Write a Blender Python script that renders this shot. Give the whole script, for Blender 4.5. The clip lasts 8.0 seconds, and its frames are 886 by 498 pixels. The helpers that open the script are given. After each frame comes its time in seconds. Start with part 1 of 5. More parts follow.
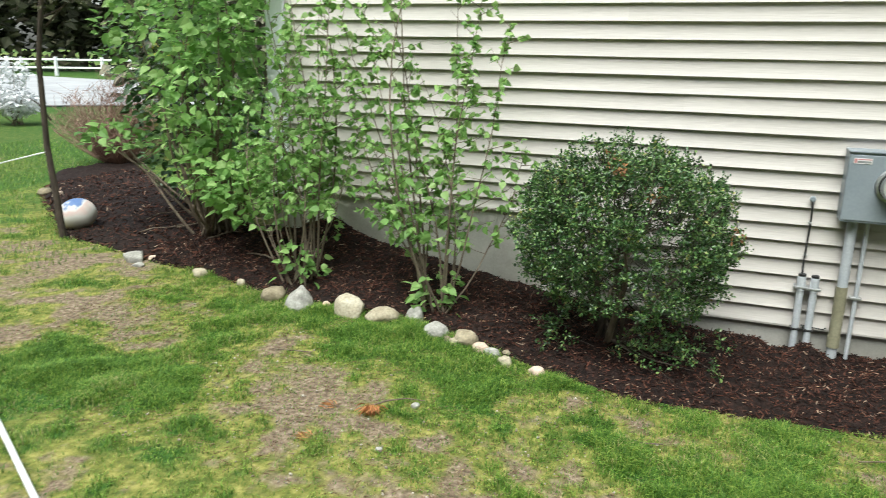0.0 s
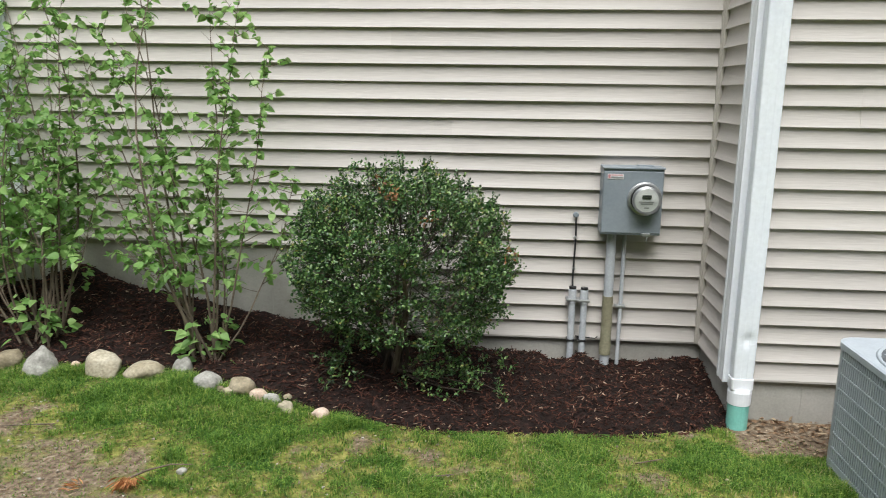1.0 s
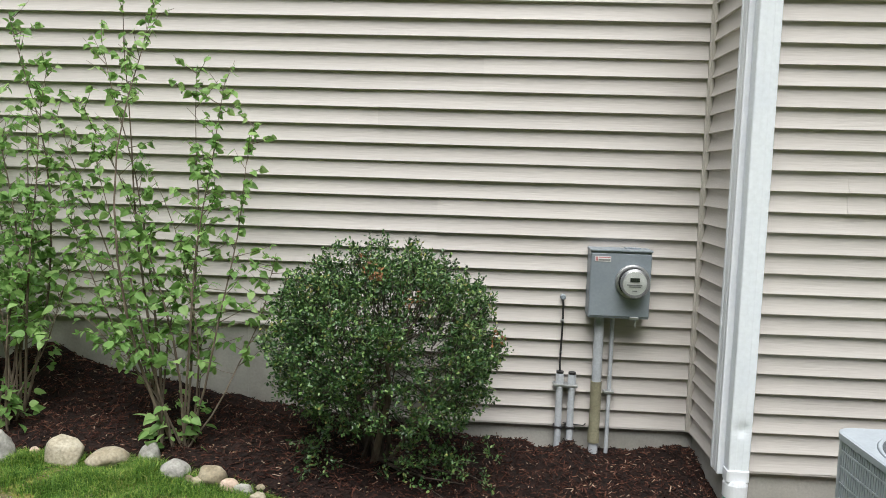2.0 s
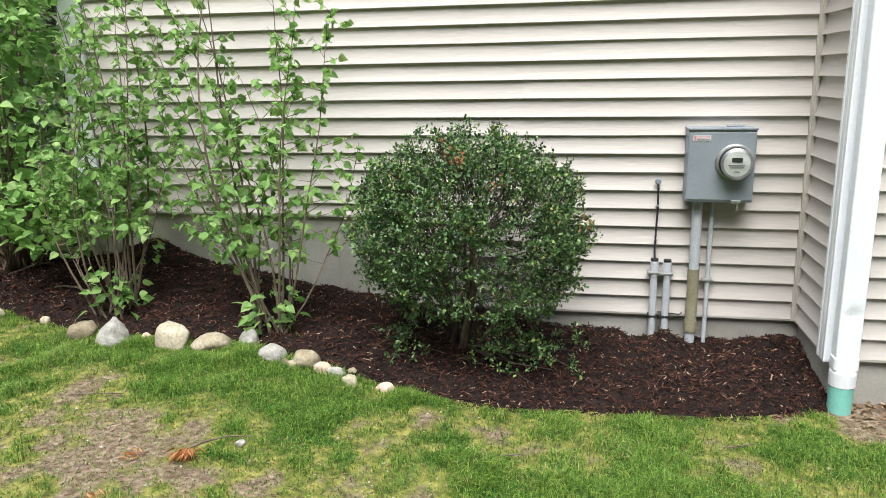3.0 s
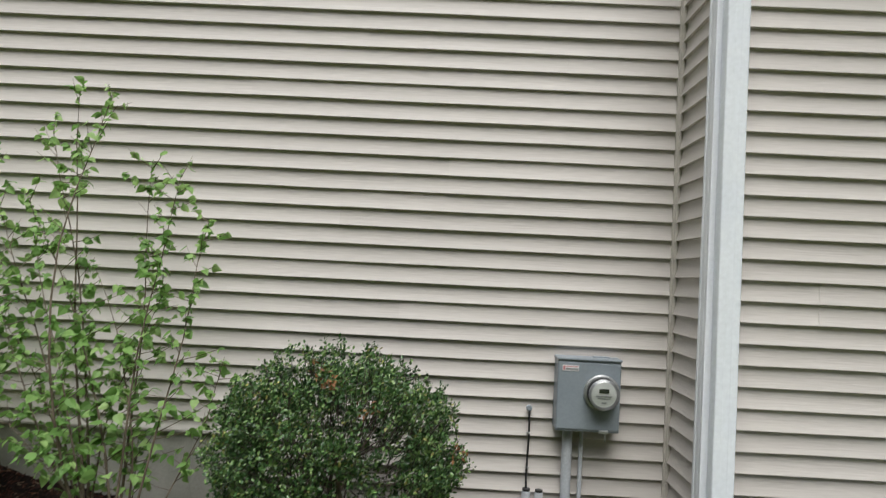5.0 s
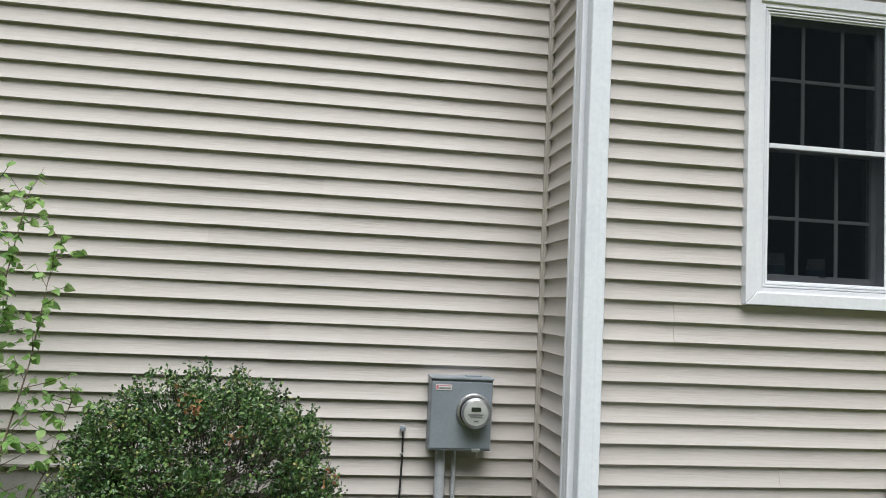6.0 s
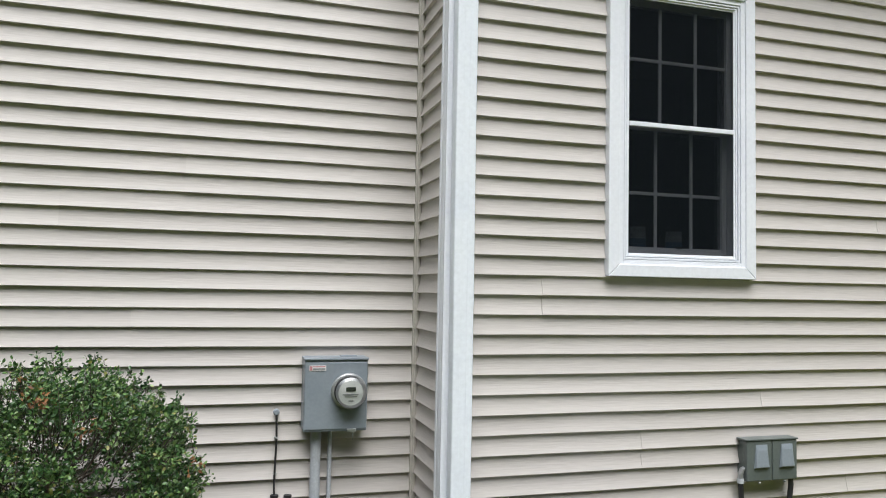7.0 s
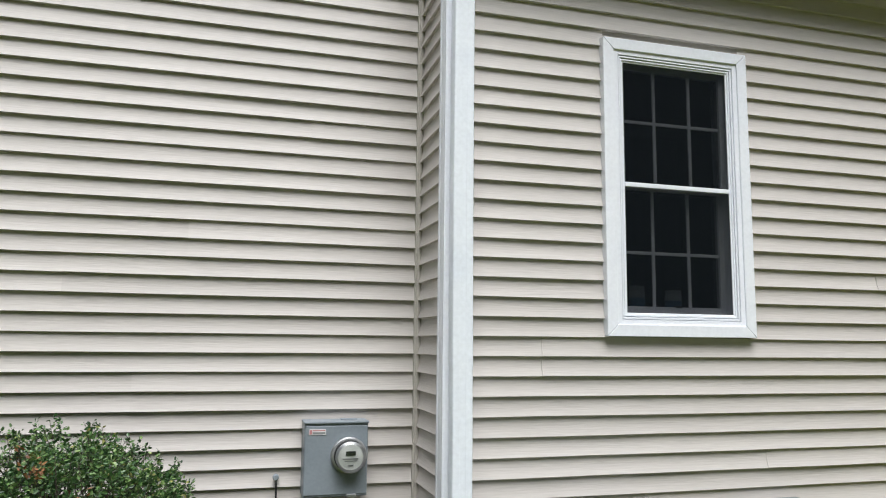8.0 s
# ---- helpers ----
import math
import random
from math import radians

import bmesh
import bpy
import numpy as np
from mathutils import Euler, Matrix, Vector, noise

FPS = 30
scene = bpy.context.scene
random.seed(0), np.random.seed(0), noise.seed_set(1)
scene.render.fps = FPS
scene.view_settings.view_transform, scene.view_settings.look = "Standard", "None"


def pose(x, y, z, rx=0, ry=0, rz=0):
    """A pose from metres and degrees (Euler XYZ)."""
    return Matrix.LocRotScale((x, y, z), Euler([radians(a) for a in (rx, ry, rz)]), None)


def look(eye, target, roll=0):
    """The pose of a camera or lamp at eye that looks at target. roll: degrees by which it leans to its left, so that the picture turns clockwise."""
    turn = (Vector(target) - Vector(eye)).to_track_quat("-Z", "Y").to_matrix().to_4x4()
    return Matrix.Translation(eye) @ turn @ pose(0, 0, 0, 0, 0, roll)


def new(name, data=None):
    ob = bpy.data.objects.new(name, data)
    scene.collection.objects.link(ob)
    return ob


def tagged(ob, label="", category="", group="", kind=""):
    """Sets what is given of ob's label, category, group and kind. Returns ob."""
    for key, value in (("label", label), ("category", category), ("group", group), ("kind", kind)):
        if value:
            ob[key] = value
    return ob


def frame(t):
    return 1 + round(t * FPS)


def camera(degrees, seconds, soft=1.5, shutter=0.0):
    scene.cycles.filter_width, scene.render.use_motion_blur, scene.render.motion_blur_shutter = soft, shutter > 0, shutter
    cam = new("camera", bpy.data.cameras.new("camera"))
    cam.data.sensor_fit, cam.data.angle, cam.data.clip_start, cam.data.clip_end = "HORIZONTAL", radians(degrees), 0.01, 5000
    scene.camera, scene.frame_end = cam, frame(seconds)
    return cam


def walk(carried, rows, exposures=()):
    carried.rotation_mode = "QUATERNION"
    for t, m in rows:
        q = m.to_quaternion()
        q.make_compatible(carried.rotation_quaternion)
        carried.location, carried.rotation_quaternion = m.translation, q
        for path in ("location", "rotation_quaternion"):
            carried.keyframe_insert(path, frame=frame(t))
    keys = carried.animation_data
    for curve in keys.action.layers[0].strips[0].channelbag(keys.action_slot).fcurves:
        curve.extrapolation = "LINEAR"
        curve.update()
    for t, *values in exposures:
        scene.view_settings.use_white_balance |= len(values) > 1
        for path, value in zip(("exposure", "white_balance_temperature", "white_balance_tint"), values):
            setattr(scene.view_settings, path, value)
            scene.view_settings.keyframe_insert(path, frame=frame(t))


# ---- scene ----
cam = camera(61.8, 8.0, soft=0.6, shutter=0.15)
PATH = [
    (0, (-1.238, -4.621, 1.814), (-1.924, -2.812, 1.307), 1.2),
    (0.5, (-1.174, -4.478, 1.758), (-1.567, -2.566, 1.322), -0.4),
    (1, (-1.187, -4.403, 1.762), (-1.344, -2.453, 1.35), 0.8),
    (1.2, (-1.232, -4.359, 1.773), (-1.328, -2.392, 1.425), 1.5),
    (2.3, (-1.212, -4.281, 1.729), (-1.338, -2.295, 1.533), 2.0),
    (2.5, (-1.198, -4.25, 1.694), (-1.445, -2.284, 1.424), 1.1),
    (3, (-1.141, -4.222, 1.652), (-1.516, -2.311, 1.196), -0.9),
    (3.5, (-1.132, -4.213, 1.648), (-1.53, -2.319, 1.143), -1.3),
    (4, (-1.138, -4.18, 1.647), (-1.545, -2.273, 1.202), -0.8),
    (4.5, (-1.156, -4.136, 1.666), (-1.419, -2.161, 1.49), 2.0),
    (5, (-1.193, -4.138, 1.773), (-1.231, -2.14, 1.844), 2.9),
    (5.2, (-1.229, -4.129, 1.751), (-1.149, -2.137, 1.918), 2.6),
    (6.3, (-1.118, -4.136, 1.772), (-0.737, -2.176, 1.882), 2.2),
    (6.5, (-1.08, -4.147, 1.78), (-0.605, -2.205, 1.827), 1.6),
    (7, (-1.06, -4.127, 1.746), (-0.489, -2.213, 1.854), 1.1),
    (7.5, (-1.007, -4.14, 1.799), (-0.327, -2.274, 2.034), 0.6),
    (8, (-1.029, -4.17, 1.791), (-0.482, -2.263, 2.041), 0.6),
]
walk(cam, [(t, look(eye, target, roll)) for t, eye, target, roll in PATH],
     [(0, 1.24, 6450, 0), (0.5, 1.10, 6450, 4), (1, 0.86, 6450, 6), (1.2, 0.82, 6450, 6), (2.5, 0.86, 6450, 7), (3, 1.30, 6500, 7), (3.5, 1.45, 6500, 7), (4, 1.30, 6500, 7),
      (4.5, 0.98, 6500, 7), (5, 0.52, 6500, 7), (6.5, 0.76, 6300, 8), (8, 0.78, 6300, 8)])

# ---- world and light ----
world = bpy.data.worlds.new("sky")
scene.world = world
world.use_nodes = True
wn, wl = world.node_tree.nodes, world.node_tree.links
sky = wn.new("ShaderNodeTexSky")
sky.sky_type = "NISHITA"
sky.sun_disc = False
sky.sun_elevation, sky.sun_rotation = radians(64), radians(183)
sky.air_density, sky.dust_density, sky.ozone_density = 1.0, 4.0, 1.0
grey = wn.new("ShaderNodeHueSaturation")
grey.inputs["Saturation"].default_value = 0.40
wl.new(sky.outputs["Color"], grey.inputs["Color"])
wl.new(grey.outputs["Color"], wn["Background"].inputs["Color"])
wn["Background"].inputs["Strength"].default_value = 0.15
sun_data = bpy.data.lights.new("sun", "SUN")
sun_data.energy, sun_data.angle, sun_data.color = 1.5, radians(45), (1.0, 0.995, 0.985)
sun = new("sun", sun_data)
sun.matrix_world = look((0, 0, 0), (0.03, 0.50, -1.03))

# ---- materials ----
def ramp(nodes, stops):
    r = nodes.new("ShaderNodeValToRGB")
    while len(r.color_ramp.elements) < len(stops):
        r.color_ramp.elements.new(0.5)
    for e, (p, c) in zip(r.color_ramp.elements, stops):
        e.position, e.color = p, (*c, 1)
    return r


def material(name, stops, rough=0.6, scale=8.0, bump=0.0, bump_scale=60.0, metal=0.0, stretch=(1, 1, 1), fine=0.0, per="", coat=0.0, spec=0.5, thru=0.0, detail=6.0, patch=0.35):
    """A surface: colours of a noise at one scale, darkened or lightened by a finer one, with relief."""
    m = bpy.data.materials.new(name)
    m.use_nodes = True
    n, l = m.node_tree.nodes, m.node_tree.links
    b = n["Principled BSDF"]
    co = n.new("ShaderNodeNewGeometry")
    mp = n.new("ShaderNodeMapping")
    mp.inputs["Scale"].default_value = stretch
    l.new(co.outputs["Position"], mp.inputs["Vector"])
    t = n.new("ShaderNodeTexNoise")
    t.inputs["Scale"].default_value, t.inputs["Detail"].default_value = scale, detail
    l.new(mp.outputs["Vector"], t.inputs["Vector"])
    r = ramp(n, stops)
    if per == "island":
        g = n.new("ShaderNodeNewGeometry")
        mixer = n.new("ShaderNodeMath")
        mixer.operation = "MULTIPLY_ADD"
        mixer.inputs[1].default_value, mixer.inputs[2].default_value = patch, -patch / 2
        l.new(t.outputs["Fac"], mixer.inputs[0])
        add = n.new("ShaderNodeMath")
        add.operation = "ADD"
        l.new(g.outputs["Random Per Island"], add.inputs[0])
        l.new(mixer.outputs[0], add.inputs[1])
        l.new(add.outputs[0], r.inputs["Fac"])
    elif per == "object":
        g = n.new("ShaderNodeObjectInfo")
        mixer = n.new("ShaderNodeMath")
        mixer.operation = "MULTIPLY_ADD"
        mixer.inputs[1].default_value = 0.5
        half = n.new("ShaderNodeMath")
        half.operation = "MULTIPLY"
        half.inputs[1].default_value = 0.5
        l.new(g.outputs["Random"], half.inputs[0])
        l.new(t.outputs["Fac"], mixer.inputs[0])
        l.new(half.outputs[0], mixer.inputs[2])
        l.new(mixer.outputs[0], r.inputs["Fac"])
    else:
        l.new(t.outputs["Fac"], r.inputs["Fac"])
    out = r.outputs["Color"]
    if fine:
        t2 = n.new("ShaderNodeTexNoise")
        t2.inputs["Scale"].default_value, t2.inputs["Detail"].default_value = bump_scale * 1.7, 4
        l.new(mp.outputs["Vector"], t2.inputs["Vector"])
        mr = n.new("ShaderNodeMapRange")
        mr.inputs["From Min"].default_value, mr.inputs["From Max"].default_value = 0.3, 0.7
        mr.inputs["To Min"].default_value, mr.inputs["To Max"].default_value = 1 - fine, 1 + fine
        l.new(t2.outputs["Fac"], mr.inputs["Value"])
        mu = n.new("ShaderNodeVectorMath")
        mu.operation = "SCALE"
        l.new(out, mu.inputs[0])
        l.new(mr.outputs["Result"], mu.inputs["Scale"])
        out = mu.outputs["Vector"]
    l.new(out, b.inputs["Base Color"])
    b.inputs["Roughness"].default_value, b.inputs["Metallic"].default_value = rough, metal
    b.inputs["Coat Weight"].default_value = coat
    b.inputs["Specular IOR Level"].default_value = spec
    if bump:
        t3 = n.new("ShaderNodeTexNoise")
        t3.inputs["Scale"].default_value, t3.inputs["Detail"].default_value = bump_scale, 5
        l.new(mp.outputs["Vector"], t3.inputs["Vector"])
        bp = n.new("ShaderNodeBump")
        bp.inputs["Strength"].default_value, bp.inputs["Distance"].default_value = bump, 0.01
        l.new(t3.outputs["Fac"], bp.inputs["Height"])
        l.new(bp.outputs["Normal"], b.inputs["Normal"])
    if thru:
        tr = n.new("ShaderNodeBsdfTranslucent")
        l.new(out, tr.inputs["Color"])
        mx = n.new("ShaderNodeMixShader")
        mx.inputs["Fac"].default_value = thru
        l.new(b.outputs[0], mx.inputs[1])
        l.new(tr.outputs[0], mx.inputs[2])
        l.new(mx.outputs[0], n["Material Output"].inputs["Surface"])
    return m


SIDING = material("vinyl_siding", [(0.3, (0.525, 0.492, 0.468)), (0.7, (0.57, 0.535, 0.510))], 0.5, 1.6, 0.12, 26, stretch=(0.25, 1, 3), fine=0.03, per="object")
TAN = material("tan_vinyl_trim", [(0.3, (0.47, 0.44, 0.40)), (0.7, (0.53, 0.50, 0.455))], 0.5, 2.0, 0.05, 40, fine=0.03)
WHITE = material("white_vinyl", [(0.3, (0.83, 0.855, 0.925)), (0.7, (0.88, 0.90, 0.955))], 0.42, 3.0, 0.03, 30, fine=0.03)
ALU = material("white_aluminium", [(0.25, (0.81, 0.855, 0.935)), (0.6, (0.86, 0.90, 0.965)), (0.8, (0.83, 0.87, 0.945))], 0.45, 5.0, 0.04, 25, fine=0.04)
CONCRETE = material("poured_concrete", [(0.25, (0.27, 0.26, 0.235)), (0.5, (0.40, 0.39, 0.36)), (0.75, (0.50, 0.485, 0.455))], 0.9, 2.6, 0.22, 45, fine=0.06)
MULCH = material("wet_bark_mulch", [(0.3, (0.005, 0.003, 0.0026)), (0.55, (0.014, 0.0066, 0.005)), (0.8, (0.036, 0.016, 0.012))], 0.85, 24, 1.0, 55, fine=0.5, spec=0.25)
CHIP = material("bark_chips", [(0.0, (0.005, 0.003, 0.0024)), (0.5, (0.024, 0.0095, 0.007)), (0.82, (0.090, 0.032, 0.020)), (0.965, (0.14, 0.066, 0.042)), (1.0, (0.36, 0.27, 0.20))], 0.8, 30, 0.4, 120, per="island", spec=0.3)
ROCK = material("field_stone", [(0.25, (0.17, 0.14, 0.09)), (0.42, (0.31, 0.265, 0.185)), (0.6, (0.42, 0.375, 0.285)), (0.78, (0.52, 0.48, 0.39))], 0.9, 14, 0.7, 40, fine=0.24, per="object")
ROCK_GREY = material("grey_stone", [(0.25, (0.17, 0.165, 0.15)), (0.5, (0.32, 0.31, 0.285)), (0.75, (0.48, 0.47, 0.435))], 0.88, 18, 0.6, 50, fine=0.2)
ROCK_PINK = material("pinkish_stone", [(0.3, (0.46, 0.33, 0.25)), (0.7, (0.60, 0.48, 0.40))], 0.85, 12, 0.5, 50, fine=0.15)
METER_GREY = material("grey_enamel", [(0.3, (0.215, 0.250, 0.285)), (0.7, (0.265, 0.300, 0.335))], 0.42, 3.5, 0.03, 40, fine=0.05)
GREEN_GREY = material("dark_grey_enamel", [(0.3, (0.095, 0.115, 0.112)), (0.7, (0.13, 0.15, 0.145))], 0.36, 5, 0.03, 40, fine=0.06)
PVC = material("grey_conduit", [(0.3, (0.42, 0.45, 0.49)), (0.7, (0.54, 0.565, 0.60))], 0.5, 9, 0.03, 50, fine=0.08)
OLIVE = material("stained_conduit_sleeve", [(0.3, (0.20, 0.185, 0.12)), (0.7, (0.31, 0.295, 0.205))], 0.6, 9, 0.1, 50, fine=0.12)
STEEL = material("dull_steel", [(0.3, (0.34, 0.35, 0.36)), (0.7, (0.52, 0.53, 0.54))], 0.4, 14, 0.05, 60, metal=0.7, fine=0.08)
BLACK = material("black_rubber", [(0.3, (0.012, 0.012, 0.013)), (0.7, (0.03, 0.03, 0.032))], 0.55, 20, 0.05, 60)
DIAL = material("meter_face", [(0.3, (0.55, 0.57, 0.55)), (0.7, (0.66, 0.68, 0.66))], 0.45, 20)
LCD = material("lcd_window", [(0.3, (0.025, 0.032, 0.025)), (0.7, (0.04, 0.05, 0.04))], 0.2, 20)
PRINT = material("grey_print", [(0.3, (0.20, 0.21, 0.21)), (0.7, (0.28, 0.29, 0.29))], 0.6, 40)
RED = material("red_print", [(0.3, (0.50, 0.20, 0.21)), (0.7, (0.58, 0.28, 0.29))], 0.6, 40)
PAPER = material("white_label", [(0.3, (0.66, 0.64, 0.66)), (0.7, (0.78, 0.76, 0.77))], 0.55, 30)
GREEN_PVC = material("green_sewer_pipe", [(0.3, (0.17, 0.48, 0.42)), (0.7, (0.25, 0.58, 0.52))], 0.45, 6, 0.03, 40, fine=0.06)
AC_PAINT = material("light_grey_enamel", [(0.3, (0.34, 0.385, 0.435)), (0.7, (0.42, 0.465, 0.515))], 0.42, 5, 0.03, 40, fine=0.05)
# Dark grey that holds the shade between louvres and in the fan opening
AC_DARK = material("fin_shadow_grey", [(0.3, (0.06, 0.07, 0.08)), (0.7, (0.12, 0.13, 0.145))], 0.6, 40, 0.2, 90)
# Near-black walls carry the unlit room's darkness in their colour
ROOM = material("room_dimness_black", [(0.3, (0.011, 0.015, 0.019)), (0.7, (0.020, 0.026, 0.031))], 0.9, 3)
SOFFIT = material("soffit_white", [(0.3, (0.68, 0.69, 0.68)), (0.7, (0.78, 0.79, 0.78))], 0.6, 3, fine=0.03)
SHINGLE = material("asphalt_shingle", [(0.3, (0.04, 0.04, 0.042)), (0.7, (0.10, 0.10, 0.10))], 0.9, 40, 0.5, 90, fine=0.2)
BARK = material("shrub_bark", [(0.3, (0.085, 0.062, 0.045)), (0.7, (0.20, 0.16, 0.12))], 0.85, 30, 0.5, 90, stretch=(1, 1, 0.3), fine=0.2)
BARK_DARK = material("dark_bark", [(0.3, (0.030, 0.022, 0.018)), (0.7, (0.085, 0.065, 0.05))], 0.85, 30, 0.5, 90, stretch=(1, 1, 0.3), fine=0.2)
TWIG_RED = material("reddish_twigs", [(0.0, (0.16, 0.085, 0.065)), (1.0, (0.36, 0.23, 0.185))], 0.8, 20, per="island")
LILAC = material("lilac_leaf", [(0.0, (0.13, 0.265, 0.070)), (0.45, (0.245, 0.44, 0.125)), (1.0, (0.42, 0.61, 0.23))], 0.5, 30, 0.15, 60, per="island", thru=0.5)
LILAC_DARK = material("shaded_shrub_leaf", [(0.0, (0.030, 0.080, 0.016)), (0.5, (0.075, 0.170, 0.032)), (1.0, (0.17, 0.31, 0.060))], 0.5, 30, 0.15, 60, per="island", thru=0.25)
HOLLY = material("holly_leaf", [(0.0, (0.018, 0.047, 0.017)), (0.4, (0.053, 0.124, 0.038)), (0.8, (0.135, 0.240, 0.073)), (0.97, (0.22, 0.32, 0.11)), (1.0, (0.32, 0.32, 0.10))], 0.30, 7, 0.1, 60, per="island", thru=0.15, spec=0.5, patch=0.7)
BROWNED = material("browned_leaf", [(0.0, (0.10, 0.042, 0.020)), (1.0, (0.34, 0.16, 0.065))], 0.6, 20, per="island", thru=0.2)
SPRUCE = material("spruce_needles", [(0.0, (0.050, 0.052, 0.034)), (0.6, (0.115, 0.115, 0.072)), (1.0, (0.19, 0.17, 0.115))], 0.7, 10, per="island")
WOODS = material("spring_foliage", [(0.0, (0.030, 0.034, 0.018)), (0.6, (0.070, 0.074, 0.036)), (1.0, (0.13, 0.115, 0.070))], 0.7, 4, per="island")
# Woods colours darkened to keep window reflections and bounce light low
YARD = material("darkened_yard_foliage", [(0.0, (0.016, 0.024, 0.018)), (0.6, (0.036, 0.050, 0.036)), (1.0, (0.070, 0.085, 0.062))], 0.7, 4, per="island")
BLOSSOM = material("white_blossom", [(0.0, (0.62, 0.63, 0.66)), (1.0, (0.85, 0.85, 0.86))], 0.6, 10, per="island", thru=0.2)
YELLOW = material("yellow_blossom", [(0.0, (0.55, 0.50, 0.06)), (1.0, (0.72, 0.68, 0.16))], 0.6, 10, per="island", thru=0.2)
NEEDLE = material("rusty_pine_needles", [(0.0, (0.34, 0.13, 0.045)), (1.0, (0.62, 0.31, 0.13))], 0.75, 20, per="island")
DRY = material("dead_leaves", [(0.0, (0.11, 0.060, 0.032)), (0.6, (0.24, 0.15, 0.085)), (1.0, (0.42, 0.33, 0.22))], 0.8, 20, per="island")
GRASS = material("grass_blades", [(0.0, (0.045, 0.120, 0.018)), (0.45, (0.118, 0.245, 0.036)), (0.82, (0.255, 0.390, 0.068)), (0.95, (0.38, 0.44, 0.10)), (1.0, (0.44, 0.38, 0.20))], 0.5, 2.2, per="island", thru=0.35, spec=0.4, patch=0.8)
PEBBLE = material("pale_pebbles", [(0.0, (0.15, 0.12, 0.09)), (0.8, (0.32, 0.28, 0.23)), (1.0, (0.58, 0.54, 0.48))], 0.85, 20, per="island")
ROPE = material("white_cord", [(0.3, (0.66, 0.68, 0.70)), (0.7, (0.80, 0.81, 0.82))], 0.6, 20, 0.2, 90)
ASPHALT = material("pale_old_asphalt", [(0.3, (0.26, 0.265, 0.28)), (0.7, (0.36, 0.365, 0.38))], 0.9, 1.2, 0.2, 60, fine=0.1)
FENCE = material("white_fence_paint", [(0.3, (0.70, 0.71, 0.72)), (0.7, (0.80, 0.81, 0.82))], 0.5, 3)
JAR = material("pale_plastic_jar", [(0.3, (0.42, 0.47, 0.50)), (0.7, (0.60, 0.64, 0.66))], 0.4, 12)
JAR_BLUE = material("blue_jar_label", [(0.3, (0.08, 0.20, 0.34)), (0.7, (0.18, 0.32, 0.46))], 0.45, 25)


def painted_ball():
    m = bpy.data.materials.new("painted_ball")
    m.use_nodes = True
    n, l = m.node_tree.nodes, m.node_tree.links
    b = n["Principled BSDF"]
    co, t = n.new("ShaderNodeTexCoord"), n.new("ShaderNodeTexNoise")
    t.inputs["Scale"].default_value, t.inputs["Detail"].default_value = 9, 5
    l.new(co.outputs["Object"], t.inputs["Vector"])
    sep, add, wob = n.new("ShaderNodeSeparateXYZ"), n.new("ShaderNodeMath"), n.new("ShaderNodeMath")
    l.new(co.outputs["Object"], sep.inputs[0])
    wob.operation = "MULTIPLY_ADD"
    wob.inputs[1].default_value = 0.16
    l.new(t.outputs["Fac"], wob.inputs[0])
    l.new(sep.outputs["Z"], wob.inputs[2])
    add.operation = "ADD"
    add.inputs[1].default_value = 0.008
    l.new(wob.outputs[0], add.inputs[0])
    r = ramp(n, [(0.0, (0.50, 0.45, 0.40)), (0.125, (0.74, 0.71, 0.68)), (0.165, (0.70, 0.52, 0.48)), (0.185, (0.75, 0.73, 0.72)), (0.20, (0.13, 0.22, 0.46)), (0.24, (0.09, 0.17, 0.40))])
    l.new(add.outputs[0], r.inputs["Fac"])
    l.new(r.outputs["Color"], b.inputs["Base Color"])
    b.inputs["Roughness"].default_value = 0.45
    return m


BALL = painted_ball()


def glass(name, tint=0.9):
    m = bpy.data.materials.new(name)
    m.use_nodes = True
    n, l = m.node_tree.nodes, m.node_tree.links
    n.remove(n["Principled BSDF"])
    clear, shine, mx, fr = n.new("ShaderNodeBsdfTransparent"), n.new("ShaderNodeBsdfGlossy"), n.new("ShaderNodeMixShader"), n.new("ShaderNodeFresnel")
    clear.inputs["Color"].default_value = (tint, tint, tint, 1)
    shine.inputs["Roughness"].default_value = 0.015
    fr.inputs["IOR"].default_value = 1.5
    l.new(fr.outputs[0], mx.inputs["Fac"])
    l.new(clear.outputs[0], mx.inputs[1])
    l.new(shine.outputs[0], mx.inputs[2])
    l.new(mx.outputs[0], n["Material Output"].inputs["Surface"])
    return m


GLASS = glass("window_glass", 0.85)
DOME = glass("clear_meter_cover", 0.95)


def insect_screen():
    m = bpy.data.materials.new("insect_screen")
    m.use_nodes = True
    n, l = m.node_tree.nodes, m.node_tree.links
    b = n["Principled BSDF"]
    b.inputs["Base Color"].default_value = (0.008, 0.011, 0.014, 1)
    b.inputs["Specular IOR Level"].default_value = 0.05
    b.inputs["Roughness"].default_value = 0.7
    clear, mx = n.new("ShaderNodeBsdfTransparent"), n.new("ShaderNodeMixShader")
    mx.inputs["Fac"].default_value = 0.50
    l.new(clear.outputs[0], mx.inputs[1])
    l.new(b.outputs[0], mx.inputs[2])
    l.new(mx.outputs[0], n["Material Output"].inputs["Surface"])
    return m


SCREEN = insect_screen()


